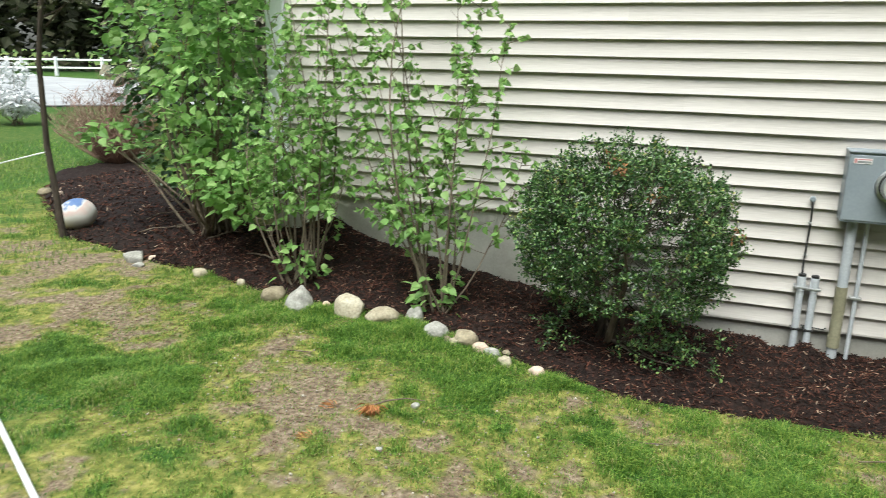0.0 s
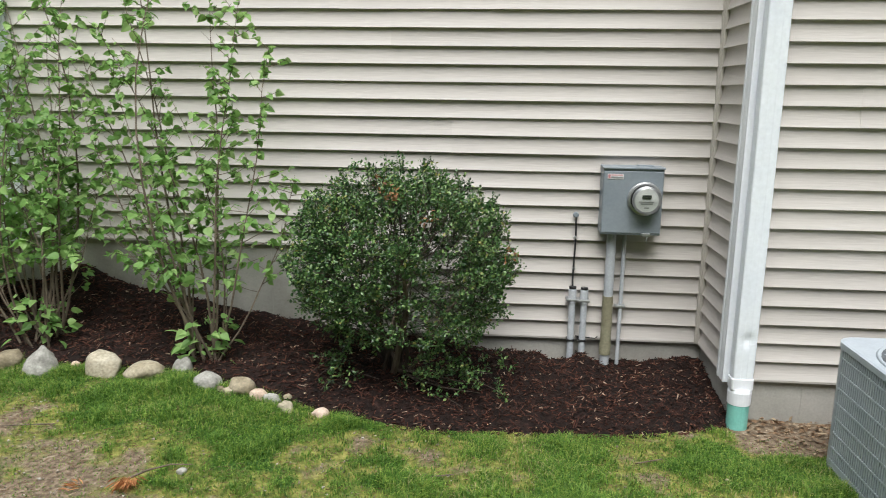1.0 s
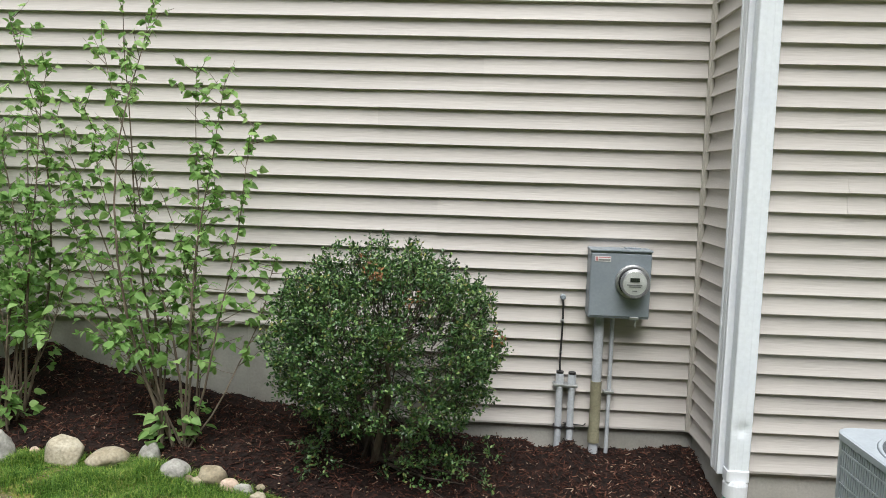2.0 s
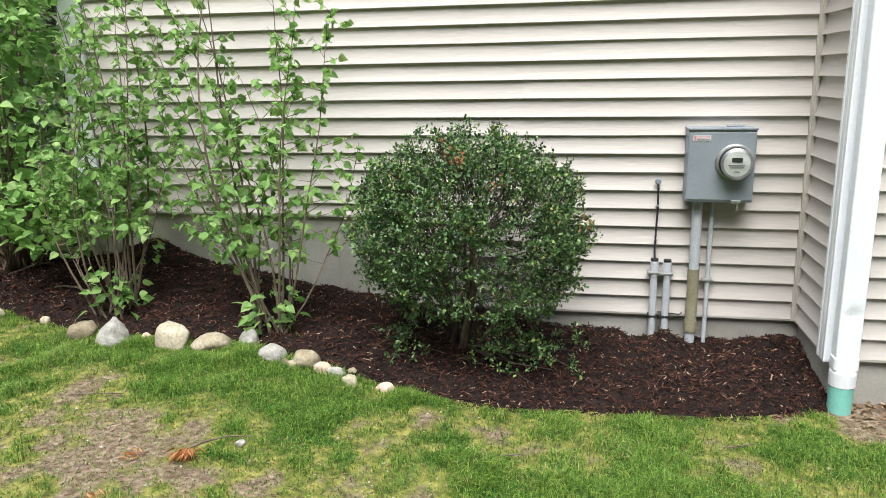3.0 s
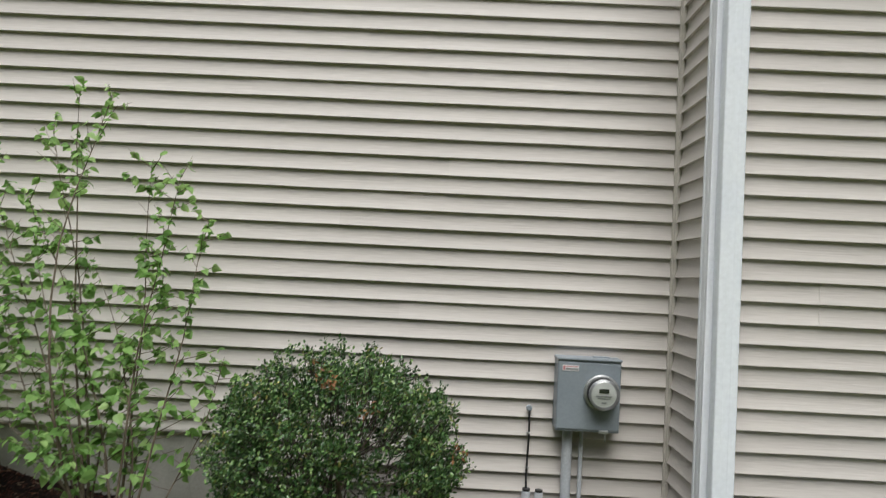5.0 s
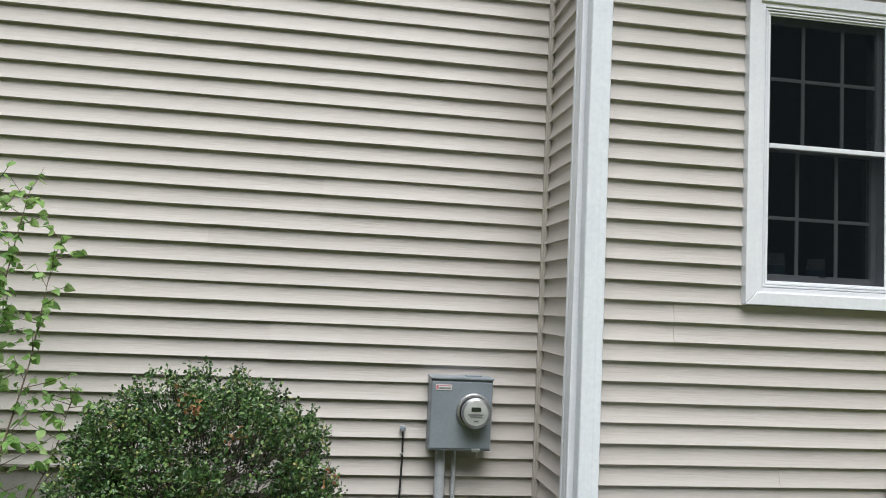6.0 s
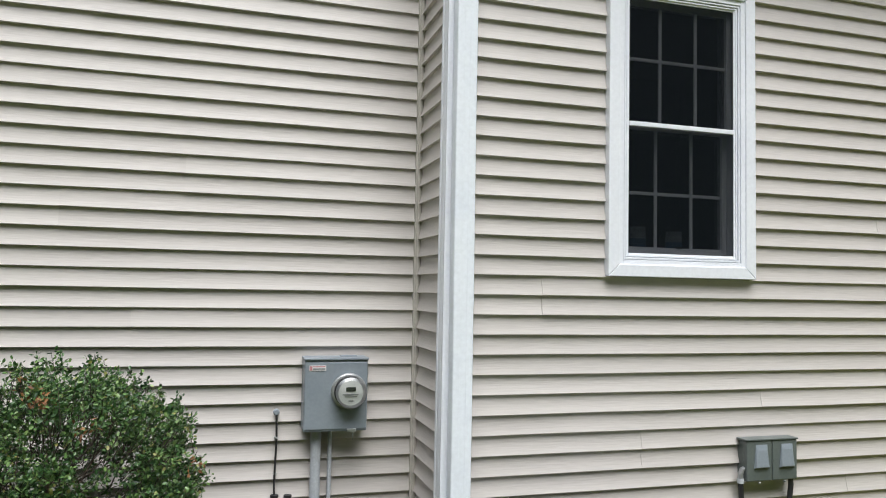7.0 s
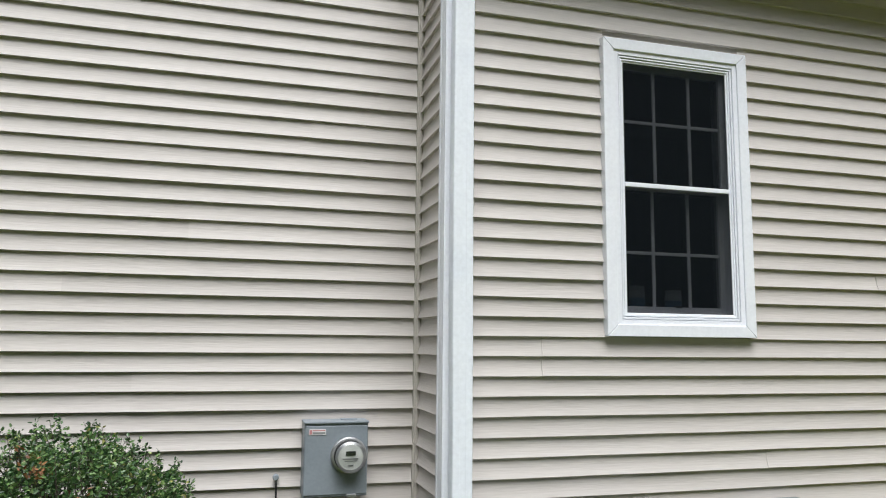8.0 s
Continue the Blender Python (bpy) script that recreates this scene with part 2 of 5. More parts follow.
def lawn_soil():
    """Dirt, moss and thatch: the share of each comes from the mesh's own cover value, the grain from noise."""
    m = bpy.data.materials.new("lawn_soil")
    m.use_nodes = True
    n, l = m.node_tree.nodes, m.node_tree.links
    b = n["Principled BSDF"]
    co = n.new("ShaderNodeTexCoord")
    at = n.new("ShaderNodeAttribute")
    at.attribute_name = "cover"

    def tex(scale, detail=6):
        t = n.new("ShaderNodeTexNoise")
        t.inputs["Scale"].default_value, t.inputs["Detail"].default_value = scale, detail
        l.new(co.outputs["Object"], t.inputs["Vector"])
        return t

    dirt = ramp(n, [(0.25, (0.075, 0.054, 0.038)), (0.45, (0.165, 0.122, 0.085)), (0.6, (0.250, 0.195, 0.140)), (0.75, (0.38, 0.315, 0.24))])
    l.new(tex(38).outputs["Fac"], dirt.inputs["Fac"])
    moss = ramp(n, [(0.3, (0.065, 0.092, 0.020)), (0.5, (0.165, 0.175, 0.042)), (0.72, (0.32, 0.295, 0.095))])
    l.new(tex(22).outputs["Fac"], moss.inputs["Fac"])
    turf = ramp(n, [(0.3, (0.020, 0.055, 0.010)), (0.6, (0.050, 0.115, 0.020)), (0.8, (0.105, 0.175, 0.036))])
    l.new(tex(60).outputs["Fac"], turf.inputs["Fac"])
    wob = n.new("ShaderNodeMath")
    wob.operation = "MULTIPLY_ADD"
    wob.inputs[1].default_value = 0.5
    l.new(tex(14).outputs["Fac"], wob.inputs[0])
    l.new(at.outputs["Fac"], wob.inputs[2])
    steps = []
    for lo, hi in ((0.34, 0.54), (0.64, 0.90)):
        r = n.new("ShaderNodeMapRange")
        r.inputs["From Min"].default_value, r.inputs["From Max"].default_value = lo, hi
        l.new(wob.outputs[0], r.inputs["Value"])
        steps.append(r)
    a, c = n.new("ShaderNodeMix"), n.new("ShaderNodeMix")
    a.data_type = c.data_type = "RGBA"
    l.new(steps[0].outputs["Result"], a.inputs["Factor"])
    l.new(dirt.outputs["Color"], a.inputs["A"])
    l.new(moss.outputs["Color"], a.inputs["B"])
    l.new(steps[1].outputs["Result"], c.inputs["Factor"])
    l.new(a.outputs["Result"], c.inputs["A"])
    l.new(turf.outputs["Color"], c.inputs["B"])
    l.new(c.outputs["Result"], b.inputs["Base Color"])
    b.inputs["Roughness"].default_value = 0.95
    b.inputs["Specular IOR Level"].default_value = 0.2
    bp = n.new("ShaderNodeBump")
    bp.inputs["Strength"].default_value, bp.inputs["Distance"].default_value = 0.8, 0.012
    l.new(tex(85).outputs["Fac"], bp.inputs["Height"])
    l.new(bp.outputs["Normal"], b.inputs["Normal"])
    return m


SOIL = lawn_soil()


# ---- mesh helpers ----
def part(name, bm, mat, parent=None, label="", smooth=False):
    """Links a bmesh as one mesh object, under a thing or part when one is given."""
    me = bpy.data.meshes.new(name)
    if smooth:
        for f in bm.faces:
            f.smooth = True
    bm.to_mesh(me)
    bm.free()
    me.materials.append(mat)
    ob = new(name, me)
    if parent:
        ob.parent = parent
    if label:
        tagged(ob, label)
    return ob


def empty(name, x=0.0, y=0.0, z=0.0):
    ob = new(name)
    ob.location = (x, y, z)
    ob.empty_display_size = 0.1
    return ob


def mesh_from(name, verts, faces, mat, parent=None, label="", smooth=False):
    me = bpy.data.meshes.new(name)
    me.from_pydata(verts, [], faces)
    me.materials.append(mat)
    if smooth:
        me.polygons.foreach_set("use_smooth", [True] * len(me.polygons))
    me.update()
    ob = new(name, me)
    if parent:
        ob.parent = parent
    if label:
        tagged(ob, label)
    return ob


def add_box(bm, x0, x1, y0, y1, z0, z1, bevel=0.0, seg=2):
    r = bmesh.ops.create_cube(bm, size=1.0)
    vs = r["verts"]
    for v in vs:
        v.co = Vector(((x0 + x1) / 2 + v.co.x * (x1 - x0), (y0 + y1) / 2 + v.co.y * (y1 - y0), (z0 + z1) / 2 + v.co.z * (z1 - z0)))
    if bevel:
        es = list({e for v in vs for e in v.link_edges})
        bmesh.ops.bevel(bm, geom=es, offset=bevel, segments=seg, affect="EDGES", profile=0.5)
    return bm


def box(x0, x1, y0, y1, z0, z1, bevel=0.0, seg=2):
    return add_box(bmesh.new(), x0, x1, y0, y1, z0, z1, bevel, seg)


def add_rod(bm, pts, radii, sides=8, cap=True):
    """A tapered tube along points."""
    rings, n = [], len(pts)
    up = Vector((0.3, 0.9, 0.2))
    for i, p in enumerate(pts):
        a, b = Vector(pts[max(0, i - 1)]), Vector(pts[min(n - 1, i + 1)])
        d = (b - a).normalized()
        s = d.cross(up)
        if s.length < 1e-4:
            s = d.cross(Vector((1, 0, 0)))
        s.normalize()
        u = s.cross(d)
        r = radii[i] if isinstance(radii, (list, tuple)) else radii
        rings.append([bm.verts.new(Vector(p) + (s * math.cos(k * math.tau / sides) + u * math.sin(k * math.tau / sides)) * r) for k in range(sides)])
    for q, w in zip(rings, rings[1:]):
        for k in range(sides):
            bm.faces.new((q[k], q[(k + 1) % sides], w[(k + 1) % sides], w[k]))
    if cap:
        bm.faces.new(rings[0])
        bm.faces.new(rings[-1][::-1])
    return bm


def rod(pts, radii, sides=12, cap=True):
    bm = add_rod(bmesh.new(), pts, radii, sides, cap)
    bmesh.ops.recalc_face_normals(bm, faces=bm.faces)
    return bm


def lathe(profile, axis="z", sides=32):
    """Turns (radius, height) pairs round an axis."""
    bm, rings = bmesh.new(), []
    for r, h in profile:
        ring = []
        for k in range(sides):
            a = k * math.tau / sides
            c, s = r * math.cos(a), r * math.sin(a)
            ring.append(bm.verts.new((c, s, h) if axis == "z" else (c, -h, s)))
        rings.append(ring)
    for q, w in zip(rings, rings[1:]):
        for k in range(sides):
            bm.faces.new((q[k], q[(k + 1) % sides], w[(k + 1) % sides], w[k]))
    bm.faces.new(rings[0])
    bm.faces.new(rings[-1][::-1])
    bmesh.ops.recalc_face_normals(bm, faces=bm.faces)
    return bm


def lerp(table, x):
    """Straight lines through a short table of (x, value), x falling or rising."""
    t = sorted(table)
    return float(np.interp(x, [p[0] for p in t], [p[1] for p in t]))


# ---- ground ----
EDGE = [(0.06, -0.66), (-0.25, -0.82), (-0.48, -0.92), (-0.74, -1.0), (-0.99, -1.06), (-1.24, -1.12), (-1.49, -1.18), (-1.8, -1.15), (-2.01, -1.12), (-2.29, -1.02), (-2.67, -0.90), (-3.0, -0.84), (-3.29, -0.80), (-3.6, -0.82), (-3.88, -0.78), (-4.54, -0.55), (-5.2, -0.45), (-6.3, -0.18), (-8.0, 1.1), (-9.0, 2.2)]
AT_WALL = [(0.1, 0.165), (-0.03, 0.155), (-0.33, 0.125), (-0.8, 0.12), (-0.96, 0.135), (-1.09, 0.15), (-2.47, 0.315), (-2.91, 0.375), (-3.29, 0.455), (-3.8, 0.52), (-4.3, 0.51), (-5.2, 0.40), (-6.5, 0.33), (-9.0, 0.29)]


def wave(x, y, s, seed=0.0):
    return noise.noise(Vector((x * s, y * s, seed)))


def lawn_height(x, y):
    h = 0.07 + 0.085 * min(max(-x, 0.0), 2.7) - 0.03 * min(max(x, 0.0), 3.0)
    near = max(0.0, 1.0 - math.hypot(x + 2, y + 2) / 9.0)
    return h + near * (0.02 * wave(x, y, 0.9, 3.1) + 0.012 * wave(x, y, 3.3, 7.7))


def bed_back(x):
    return 0.06 if x > -4.5 else 0.06 + (-4.5 - x) * 0.75


def bed_height(x, y):
    e, k = lerp(EDGE, x), bed_back(x)
    u = min(1.0, max(0.0, (y - e) / (k - e)))
    base = lawn_height(x, e) * (1 - u) + lerp(AT_WALL, x) * u
    edge = min(1.0, u * 9.0)
    mound = 0.08 * math.exp(-((x + 0.69) ** 2 + (y + 0.14) ** 2) / 0.014) + 0.05 * math.exp(-((x + 1.05) ** 2 + (y + 0.22) ** 2) / 0.03) + 0.055 * math.exp(-((x + 0.12) ** 2 + (y + 0.14) ** 2) / 0.012)
    hump = 0.12 * math.exp(-((x + 3.85) ** 2 + (y + 0.10) ** 2) / 0.05)
    return base + 0.035 * edge + mound + hump + edge * (0.022 * wave(x, y, 4.0, 1.3) + 0.024 * wave(x, y, 11.0, 5.0) + 0.010 * wave(x, y, 27.0, 8.0))


def cover(x, y):
    """How well the grass has taken: 0 is bare earth, 1 thick turf."""
    c = 0.60 + 0.42 * wave(x, y, 0.95, 11.0) + 0.46 * wave(x, y, 2.6, 4.2) + 0.42 * wave(x, y, 7.0, 9.0) + 0.2 * wave(x, y, 15.0, 2.0)
    c += 0.22 * min(1.0, max(0.0, (x + 1.7) / 0.8)) - 0.19
    c -= 0.22 * math.exp(-((x + 0.9) ** 2 / 0.9 + (y + 1.42) ** 2 / 0.03))
    c -= 0.40 * math.exp(-((x + 2.70) ** 2 / 0.60 + (y + 1.98) ** 2 / 0.07))
    c -= 0.40 * math.exp(-((x + 1.75) ** 2 / 0.16 + (y + 1.45) ** 2 / 0.03))
    c -= 0.30 * math.exp(-((x + 5.8) ** 2 / 1.4 + (y + 0.75) ** 2 / 0.08))
    c += 0.45 * math.exp(-((x + 3.05) ** 2 / 0.9 + (y + 1.02) ** 2 / 0.035))
    c += 0.5 * math.exp(-((x + 3.9) ** 2 / 0.5 + (y + 2.2) ** 2 / 0.15))
    c -= 0.9 * min(1.0, max(0.0, (x - 0.02) / 0.12)) * min(1.0, max(0.0, (y + 1.02) / 0.15))
    c -= 0.35 * math.exp(-((x - 0.0) ** 2 / 0.05 + (y + 0.85) ** 2 / 0.02))
    far = min(1.0, max(0.0, (math.hypot(x + 2.5, y + 1.5) - 4.0) / 3.0))
    # Far cover is thinned so less green light bounces onto the walls
    bounce_cover = 0.30 + 0.34 * min(1.0, max(0.0, (-3.5 - x) / 4.0)) + 0.30 * wave(x, y, 0.45, 6.0)
    return min(1.0, max(0.0, c * (1 - far) + bounce_cover * far))


def build_ground():
    xs = np.concatenate((np.array([-400, -150, -70, -40, -25, -17, -13]), np.arange(-11, -7, 0.2), np.arange(-7, 2.0, 0.05), np.arange(2.0, 6.1, 0.2), np.array([7, 9, 14, 40, 120, 400])))
    ys = np.concatenate((np.array([-400, -120, -40, -16, -11]), np.arange(-9, -3.8, 0.16), np.arange(-3.8, 0.6, 0.05), np.array([0.9, 1.5, 2.5, 4, 7, 12, 20, 35, 70, 150, 400])))
    verts, faces, cov, nx = [], [], [], len(xs)
    for y in ys:
        for x in xs:
            verts.append((x, y, lawn_height(x, y)))
            cov.append(cover(x, y))
    for j in range(len(ys) - 1):
        for i in range(nx - 1):
            a = j * nx + i
            faces.append((a, a + 1, a + nx + 1, a + nx))
    g = mesh_from("ground", verts, faces, SOIL, smooth=True)
    at = g.data.attributes.new("cover", "FLOAT", "POINT")
    at.data.foreach_set("value", cov)
    return tagged(g, "patchy lawn of grass, yellow moss and bare stony earth", "lawn", kind="structure")


build_ground()


def build_bed():
    verts, faces = [], []
    xs, us = np.concatenate((np.arange(-9.0, -5.0, 0.08), np.arange(-5.0, 0.05, 0.035))), np.linspace(0, 1, 44)
    for x in xs:
        e, k = lerp(EDGE, x), bed_back(x)
        e += 0.02 * wave(x, 0, 6.0, 2.0) + 0.012 * wave(x, 0, 19.0, 2.0)
        for u in us:
            y = e + (k - e) * u
            z = bed_height(x, y) if u > 0 else lawn_height(x, y) - 0.02
            verts.append((x, y, z))
    n = len(us)
    for i in range(len(xs) - 1):
        for j in range(n - 1):
            a = i * n + j
            faces.append((a, a + n, a + n + 1, a + 1))
    return tagged(mesh_from("mulch_bed", verts, faces, MULCH, smooth=True), "bed of dark red-brown bark mulch along the house wall", "mulch bed", kind="structure")


build_bed()

# ---- house: structure ----
LAP, Z0 = 0.1016, 0.30
BACK_Y, FRONT_Y, RETURN_X = 0.0, -0.585, 0.02
LEFT_END, STEP_X, EAVE_BACK, EAVE_FRONT = -4.21, -2.30, 5.00, 4.08


def joined(name, boxes, mat, label, category):
    bm = bmesh.new()
    for b in boxes:
        add_box(bm, *b)
    return tagged(part(name, bm, mat), label, category, kind="structure")


for name, parts_of in (("foundation_left", [(LEFT_END - 0.12, STEP_X, 0.022, 0.25, -0.4, 0.845)]), ("foundation_back", [(STEP_X, 0.045, 0.0225, 0.25, -0.4, 0.312)]),
                       ("foundation_return", [(0.045, 0.25, -0.56, 0.25, -0.4, 0.312)]), ("foundation_front", [(0.25, 7.0, -0.5605, -0.3, -0.4, 0.312)])):
    joined(name, parts_of, CONCRETE, "weathered grey poured concrete foundation with form seams", "foundation")
for b in ((-2.628, -2.620, 0.018, 0.03, 0.2, 0.84), (-3.36, -3.353, 0.019, 0.03, 0.2, 0.84), (-0.775, -0.767, 0.019, 0.03, 0.0, 0.31), (-0.045, -0.038, 0.0195, 0.03, 0.0, 0.31), (0.427, 0.436, -0.564, -0.55, -0.1, 0.31)):
    joined("form_seam", [b], CONCRETE, "raised form seam in the concrete", "foundation")
wall_back = joined("wall_back", [(LEFT_END - 0.1, STEP_X, 0.019, 0.2, 0.847, EAVE_BACK), (STEP_X, 0.2, 0.0195, 0.2, 0.314, EAVE_BACK)], TAN, "house wall clad in cream vinyl clapboard siding", "wall")
wall_return = joined("wall_return", [(0.039, 0.2, -0.56, 0.019, 0.3145, EAVE_FRONT)], TAN, "narrow return wall in cream vinyl clapboard siding", "wall")
WX0, WX1, WZ0, WZ1 = 0.903, 1.838, 1.832, 3.495
OX0, OX1, OZ0, OZ1 = 0.968, 1.773, 1.893, 3.432
SX0, SX1, SZ0, SZ1 = OX0 + 0.057, OX1 - 0.057, OZ0 + 0.057, OZ1 - 0.057
wall_front = joined("wall_front", [(0.2, OX0, -0.565, -0.4, 0.3145, EAVE_FRONT), (OX1, 7.0, -0.565, -0.4, 0.3145, EAVE_FRONT), (OX0, OX1, -0.5655, -0.4, 0.3145, OZ0), (OX0, OX1, -0.5655, -0.4, OZ1, EAVE_FRONT)],
                   TAN, "house wall with a window, clad in cream vinyl siding", "wall")
joined("wall_west", [(LEFT_END - 0.12, LEFT_END + 0.1, 0.2, 7.0, 0.3, EAVE_BACK)], TAN, "side wall of the house in cream siding", "wall")


def board_mesh(length, z_cut, seed):
    """One course of clapboard, butt edge out, running along x from 0."""
    rng = random.Random(seed)
    prof = [(0.0185, z_cut), (-0.0035, z_cut), (-0.0047, z_cut + 0.0015)]
    for i in range(9):
        u = i / 8
        prof.append((0.0125 - 0.0172 * (1 - u) ** 2.1, z_cut + 0.003 + (LAP - z_cut) * u))
    n = max(2, int(length / 0.35))
    verts, faces = [], []
    for i in range(n + 1):
        x = length * i / n
        dy, dz = rng.uniform(-0.0008, 0.0008), rng.uniform(-0.0011, 0.0011)
        for y, z in prof:
            verts.append((x, y + (dy if y < 0.012 else 0), z + (dz if y < 0.0 else 0)))
    m = len(prof)
    for i in range(n):
        for j in range(m - 1):
            a = i * m + j
            faces.append((a, a + m, a + m + 1, a + 1))
    faces.append(tuple(range(m - 1, -1, -1)))
    faces.append(tuple(range(n * m, n * m + m)))
    me = bpy.data.meshes.new("siding_board")
    me.from_pydata(verts, [], faces)
    me.materials.append(SIDING)
    return me


BOARD_CACHE = {}


def board(parent, at, length, variant=0, z_cut=0.0, turn=0.0, proud=0.0):
    key = (round(length, 3), round(z_cut, 3), variant % 4)
    if key not in BOARD_CACHE:
        BOARD_CACHE[key] = board_mesh(length, z_cut, int(length * 1000) + variant % 4)
    ob = new("siding_board", BOARD_CACHE[key])
    ob.parent = parent
    ob.matrix_basis = pose(at[0], at[1] - proud if turn == 0 else at[1], at[2], 0, 0, turn)
    return ob


def run(parent, x0, x1, y, k, variant, seams=(), z_cut=0.0):
    """A course between x0 and x1, cut at its lap seams; the right-hand piece lies on top."""
    xs = [x0, *sorted(seams), x1]
    for i, (a, b) in enumerate(zip(xs, xs[1:])):
        board(parent, (a, y, Z0 + LAP * k), b - a + (0.02 if i < len(xs) - 2 else 0), variant + i, z_cut, 0.0, 0.0028 if i % 2 else 0.0)


BACK_SEAMS = {17: (-1.86,), 18: (-1.86,), 19: (-1.26,), 20: (-1.26,), 11: (-1.50,), 12: (-1.50,), 23: (-2.4,), 24: (-2.4,), 26: (-0.62,), 28: (-1.75,), 29: (-1.75,), 14: (-2.9,), 9: (-1.95,)}
for k in range(0, 46):
    left = STEP_X if k < 5 else LEFT_END
    if k == 5:
        run(wall_back, STEP_X, -0.004, BACK_Y, k, k)
        run(wall_back, LEFT_END, STEP_X, BACK_Y, k, k + 1, (), 0.028)
    else:
        run(wall_back, left, -0.004, BACK_Y, k, k * 3, BACK_SEAMS.get(k, ()))
FRONT_SEAMS = {5: (1.13,), 6: (1.13,), 13: (0.54,), 14: (0.54,), 3: (2.5,), 9: (3.1,), 18: (2.75,), 8: (1.9,)}
for k in range(0, 37):
    z = Z0 + LAP * k
    if z + LAP > WZ0 + 0.03 and z < WZ1 - 0.03:
        run(wall_front, 0.148, WX0 + 0.02, FRONT_Y, k, k * 5)
        run(wall_front, WX1 - 0.02, 7.0, FRONT_Y, k, k * 7, FRONT_SEAMS.get(k, ()))
    else:
        run(wall_front, 0.148, 7.0, FRONT_Y, k, k * 5, FRONT_SEAMS.get(k, ()))
    board(wall_return, (RETURN_X, -0.012, z), 0.50, k * 3, 0.0, -90.0)


def trim(name, boxes, mat, label, bevel=0.003):
    bm = bmesh.new()
    for b in boxes:
        add_box(bm, *b, bevel)
    return tagged(part(name, bm, mat), label, "trim", kind="structure")


trim("trim_inside_corner", [(-0.004, 0.0235, -0.012, 0.016, 0.292, EAVE_FRONT), (0.006, 0.030, -0.020, -0.0125, 0.2925, EAVE_FRONT)], TAN, "tan vinyl inside corner trim")
trim("trim_starter_back", [(STEP_X, -0.004, -0.003, 0.016, 0.290, 0.3005)], SIDING, "cream starter strip under the siding", 0.002)
trim("trim_starter_left", [(LEFT_END, STEP_X, -0.003, 0.016, 0.826, 0.8365)], SIDING, "cream starter strip under the siding", 0.002)
trim("trim_step", [(STEP_X - 0.02, STEP_X, -0.004, 0.017, 0.29, 0.836)], SIDING, "cream vertical strip where the foundation steps", 0.002)
trim("trim_starter_front", [(0.148, 7.0, -0.588, -0.57, 0.290, 0.3005)], SIDING, "cream starter strip under the siding", 0.002)
trim("trim_starter_return", [(0.017, 0.036, -0.51, -0.02, 0.290, 0.3005)], SIDING, "cream starter strip under the siding", 0.002)
trim("trim_outside_corner", [(0.0, 0.150, -0.604, -0.588, 0.286, EAVE_FRONT), (0.0, 0.016, -0.5875, -0.500, 0.2862, EAVE_FRONT), (-0.004, 0.018, -0.519, -0.496, 0.287, EAVE_FRONT),
                             (-0.003, 0.010, -0.6075, -0.586, 0.2866, EAVE_FRONT), (0.136, 0.154, -0.609, -0.586, 0.287, EAVE_FRONT), (-0.0025, 0.004, -0.572, -0.545, 0.288, EAVE_FRONT)],
     WHITE, "white vinyl outside corner post", 0.003)
trim("trim_left_corner", [(LEFT_END - 0.135, LEFT_END + 0.004, -0.018, 0.03, 0.80, EAVE_BACK), (LEFT_END - 0.138, LEFT_END - 0.115, -0.02, 0.12, 0.801, EAVE_BACK), (LEFT_END - 0.012, LEFT_END + 0.008, -0.022, 0.0, 0.802, EAVE_BACK)],
     WHITE, "white vinyl corner post at the end of the wall", 0.003)


def slab(name, pts, depth, mat, label, category):
    """A plate from a convex outline in the yz plane, drawn out along x."""
    bm = bmesh.new()
    for x in depth:
        for y, z in pts:
            bm.verts.new((x, y, z))
    bm.verts.ensure_lookup_table()
    n = len(pts)
    bm.faces.new(bm.verts[:n])
    bm.faces.new(bm.verts[n:][::-1])
    for i in range(n):
        bm.faces.new((bm.verts[i], bm.verts[(i + 1) % n], bm.verts[n + (i + 1) % n], bm.verts[n + i]))
    bmesh.ops.recalc_face_normals(bm, faces=bm.faces)
    return tagged(part(name, bm, mat), label, category, kind="structure")


slab("soffit_front", [(-0.86, 4.082), (-0.40, 4.082), (-0.40, 4.10), (-0.86, 4.10)], (0.03, 7.2), SOFFIT, "white vented soffit under the lower eave", "soffit")
slab("fascia_front", [(-0.885, 4.07), (-0.862, 4.07), (-0.862, 4.25), (-0.885, 4.25)], (0.02, 7.2), WHITE, "white fascia board", "fascia")
slab("roof_front", [(-0.94, 4.252), (3.0, 6.05), (3.0, 6.15), (-0.94, 4.31)], (0.0, 7.3), SHINGLE, "grey asphalt shingle roof", "roof")
# Out of view; eave height and overhang are set to darken the wall's top
slab("roof_back", [(-0.45, 5.002), (0.35, 5.002), (6.0, 7.8), (6.0, 7.9), (-0.45, 5.12)], (LEFT_END - 0.4, 0.3), SHINGLE, "unseen shingle roof, set low to shade the tall wall", "roof")

# room behind the window; its dimness is painted in as near-black
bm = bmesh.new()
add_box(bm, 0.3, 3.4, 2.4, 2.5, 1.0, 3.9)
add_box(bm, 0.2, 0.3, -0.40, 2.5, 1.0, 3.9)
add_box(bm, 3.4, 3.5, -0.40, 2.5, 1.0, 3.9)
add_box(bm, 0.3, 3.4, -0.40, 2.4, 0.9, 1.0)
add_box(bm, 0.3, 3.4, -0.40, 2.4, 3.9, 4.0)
tagged(part("room_shell", bm, ROOM), "room shell with its dimness put into the colour", "room", kind="structure")


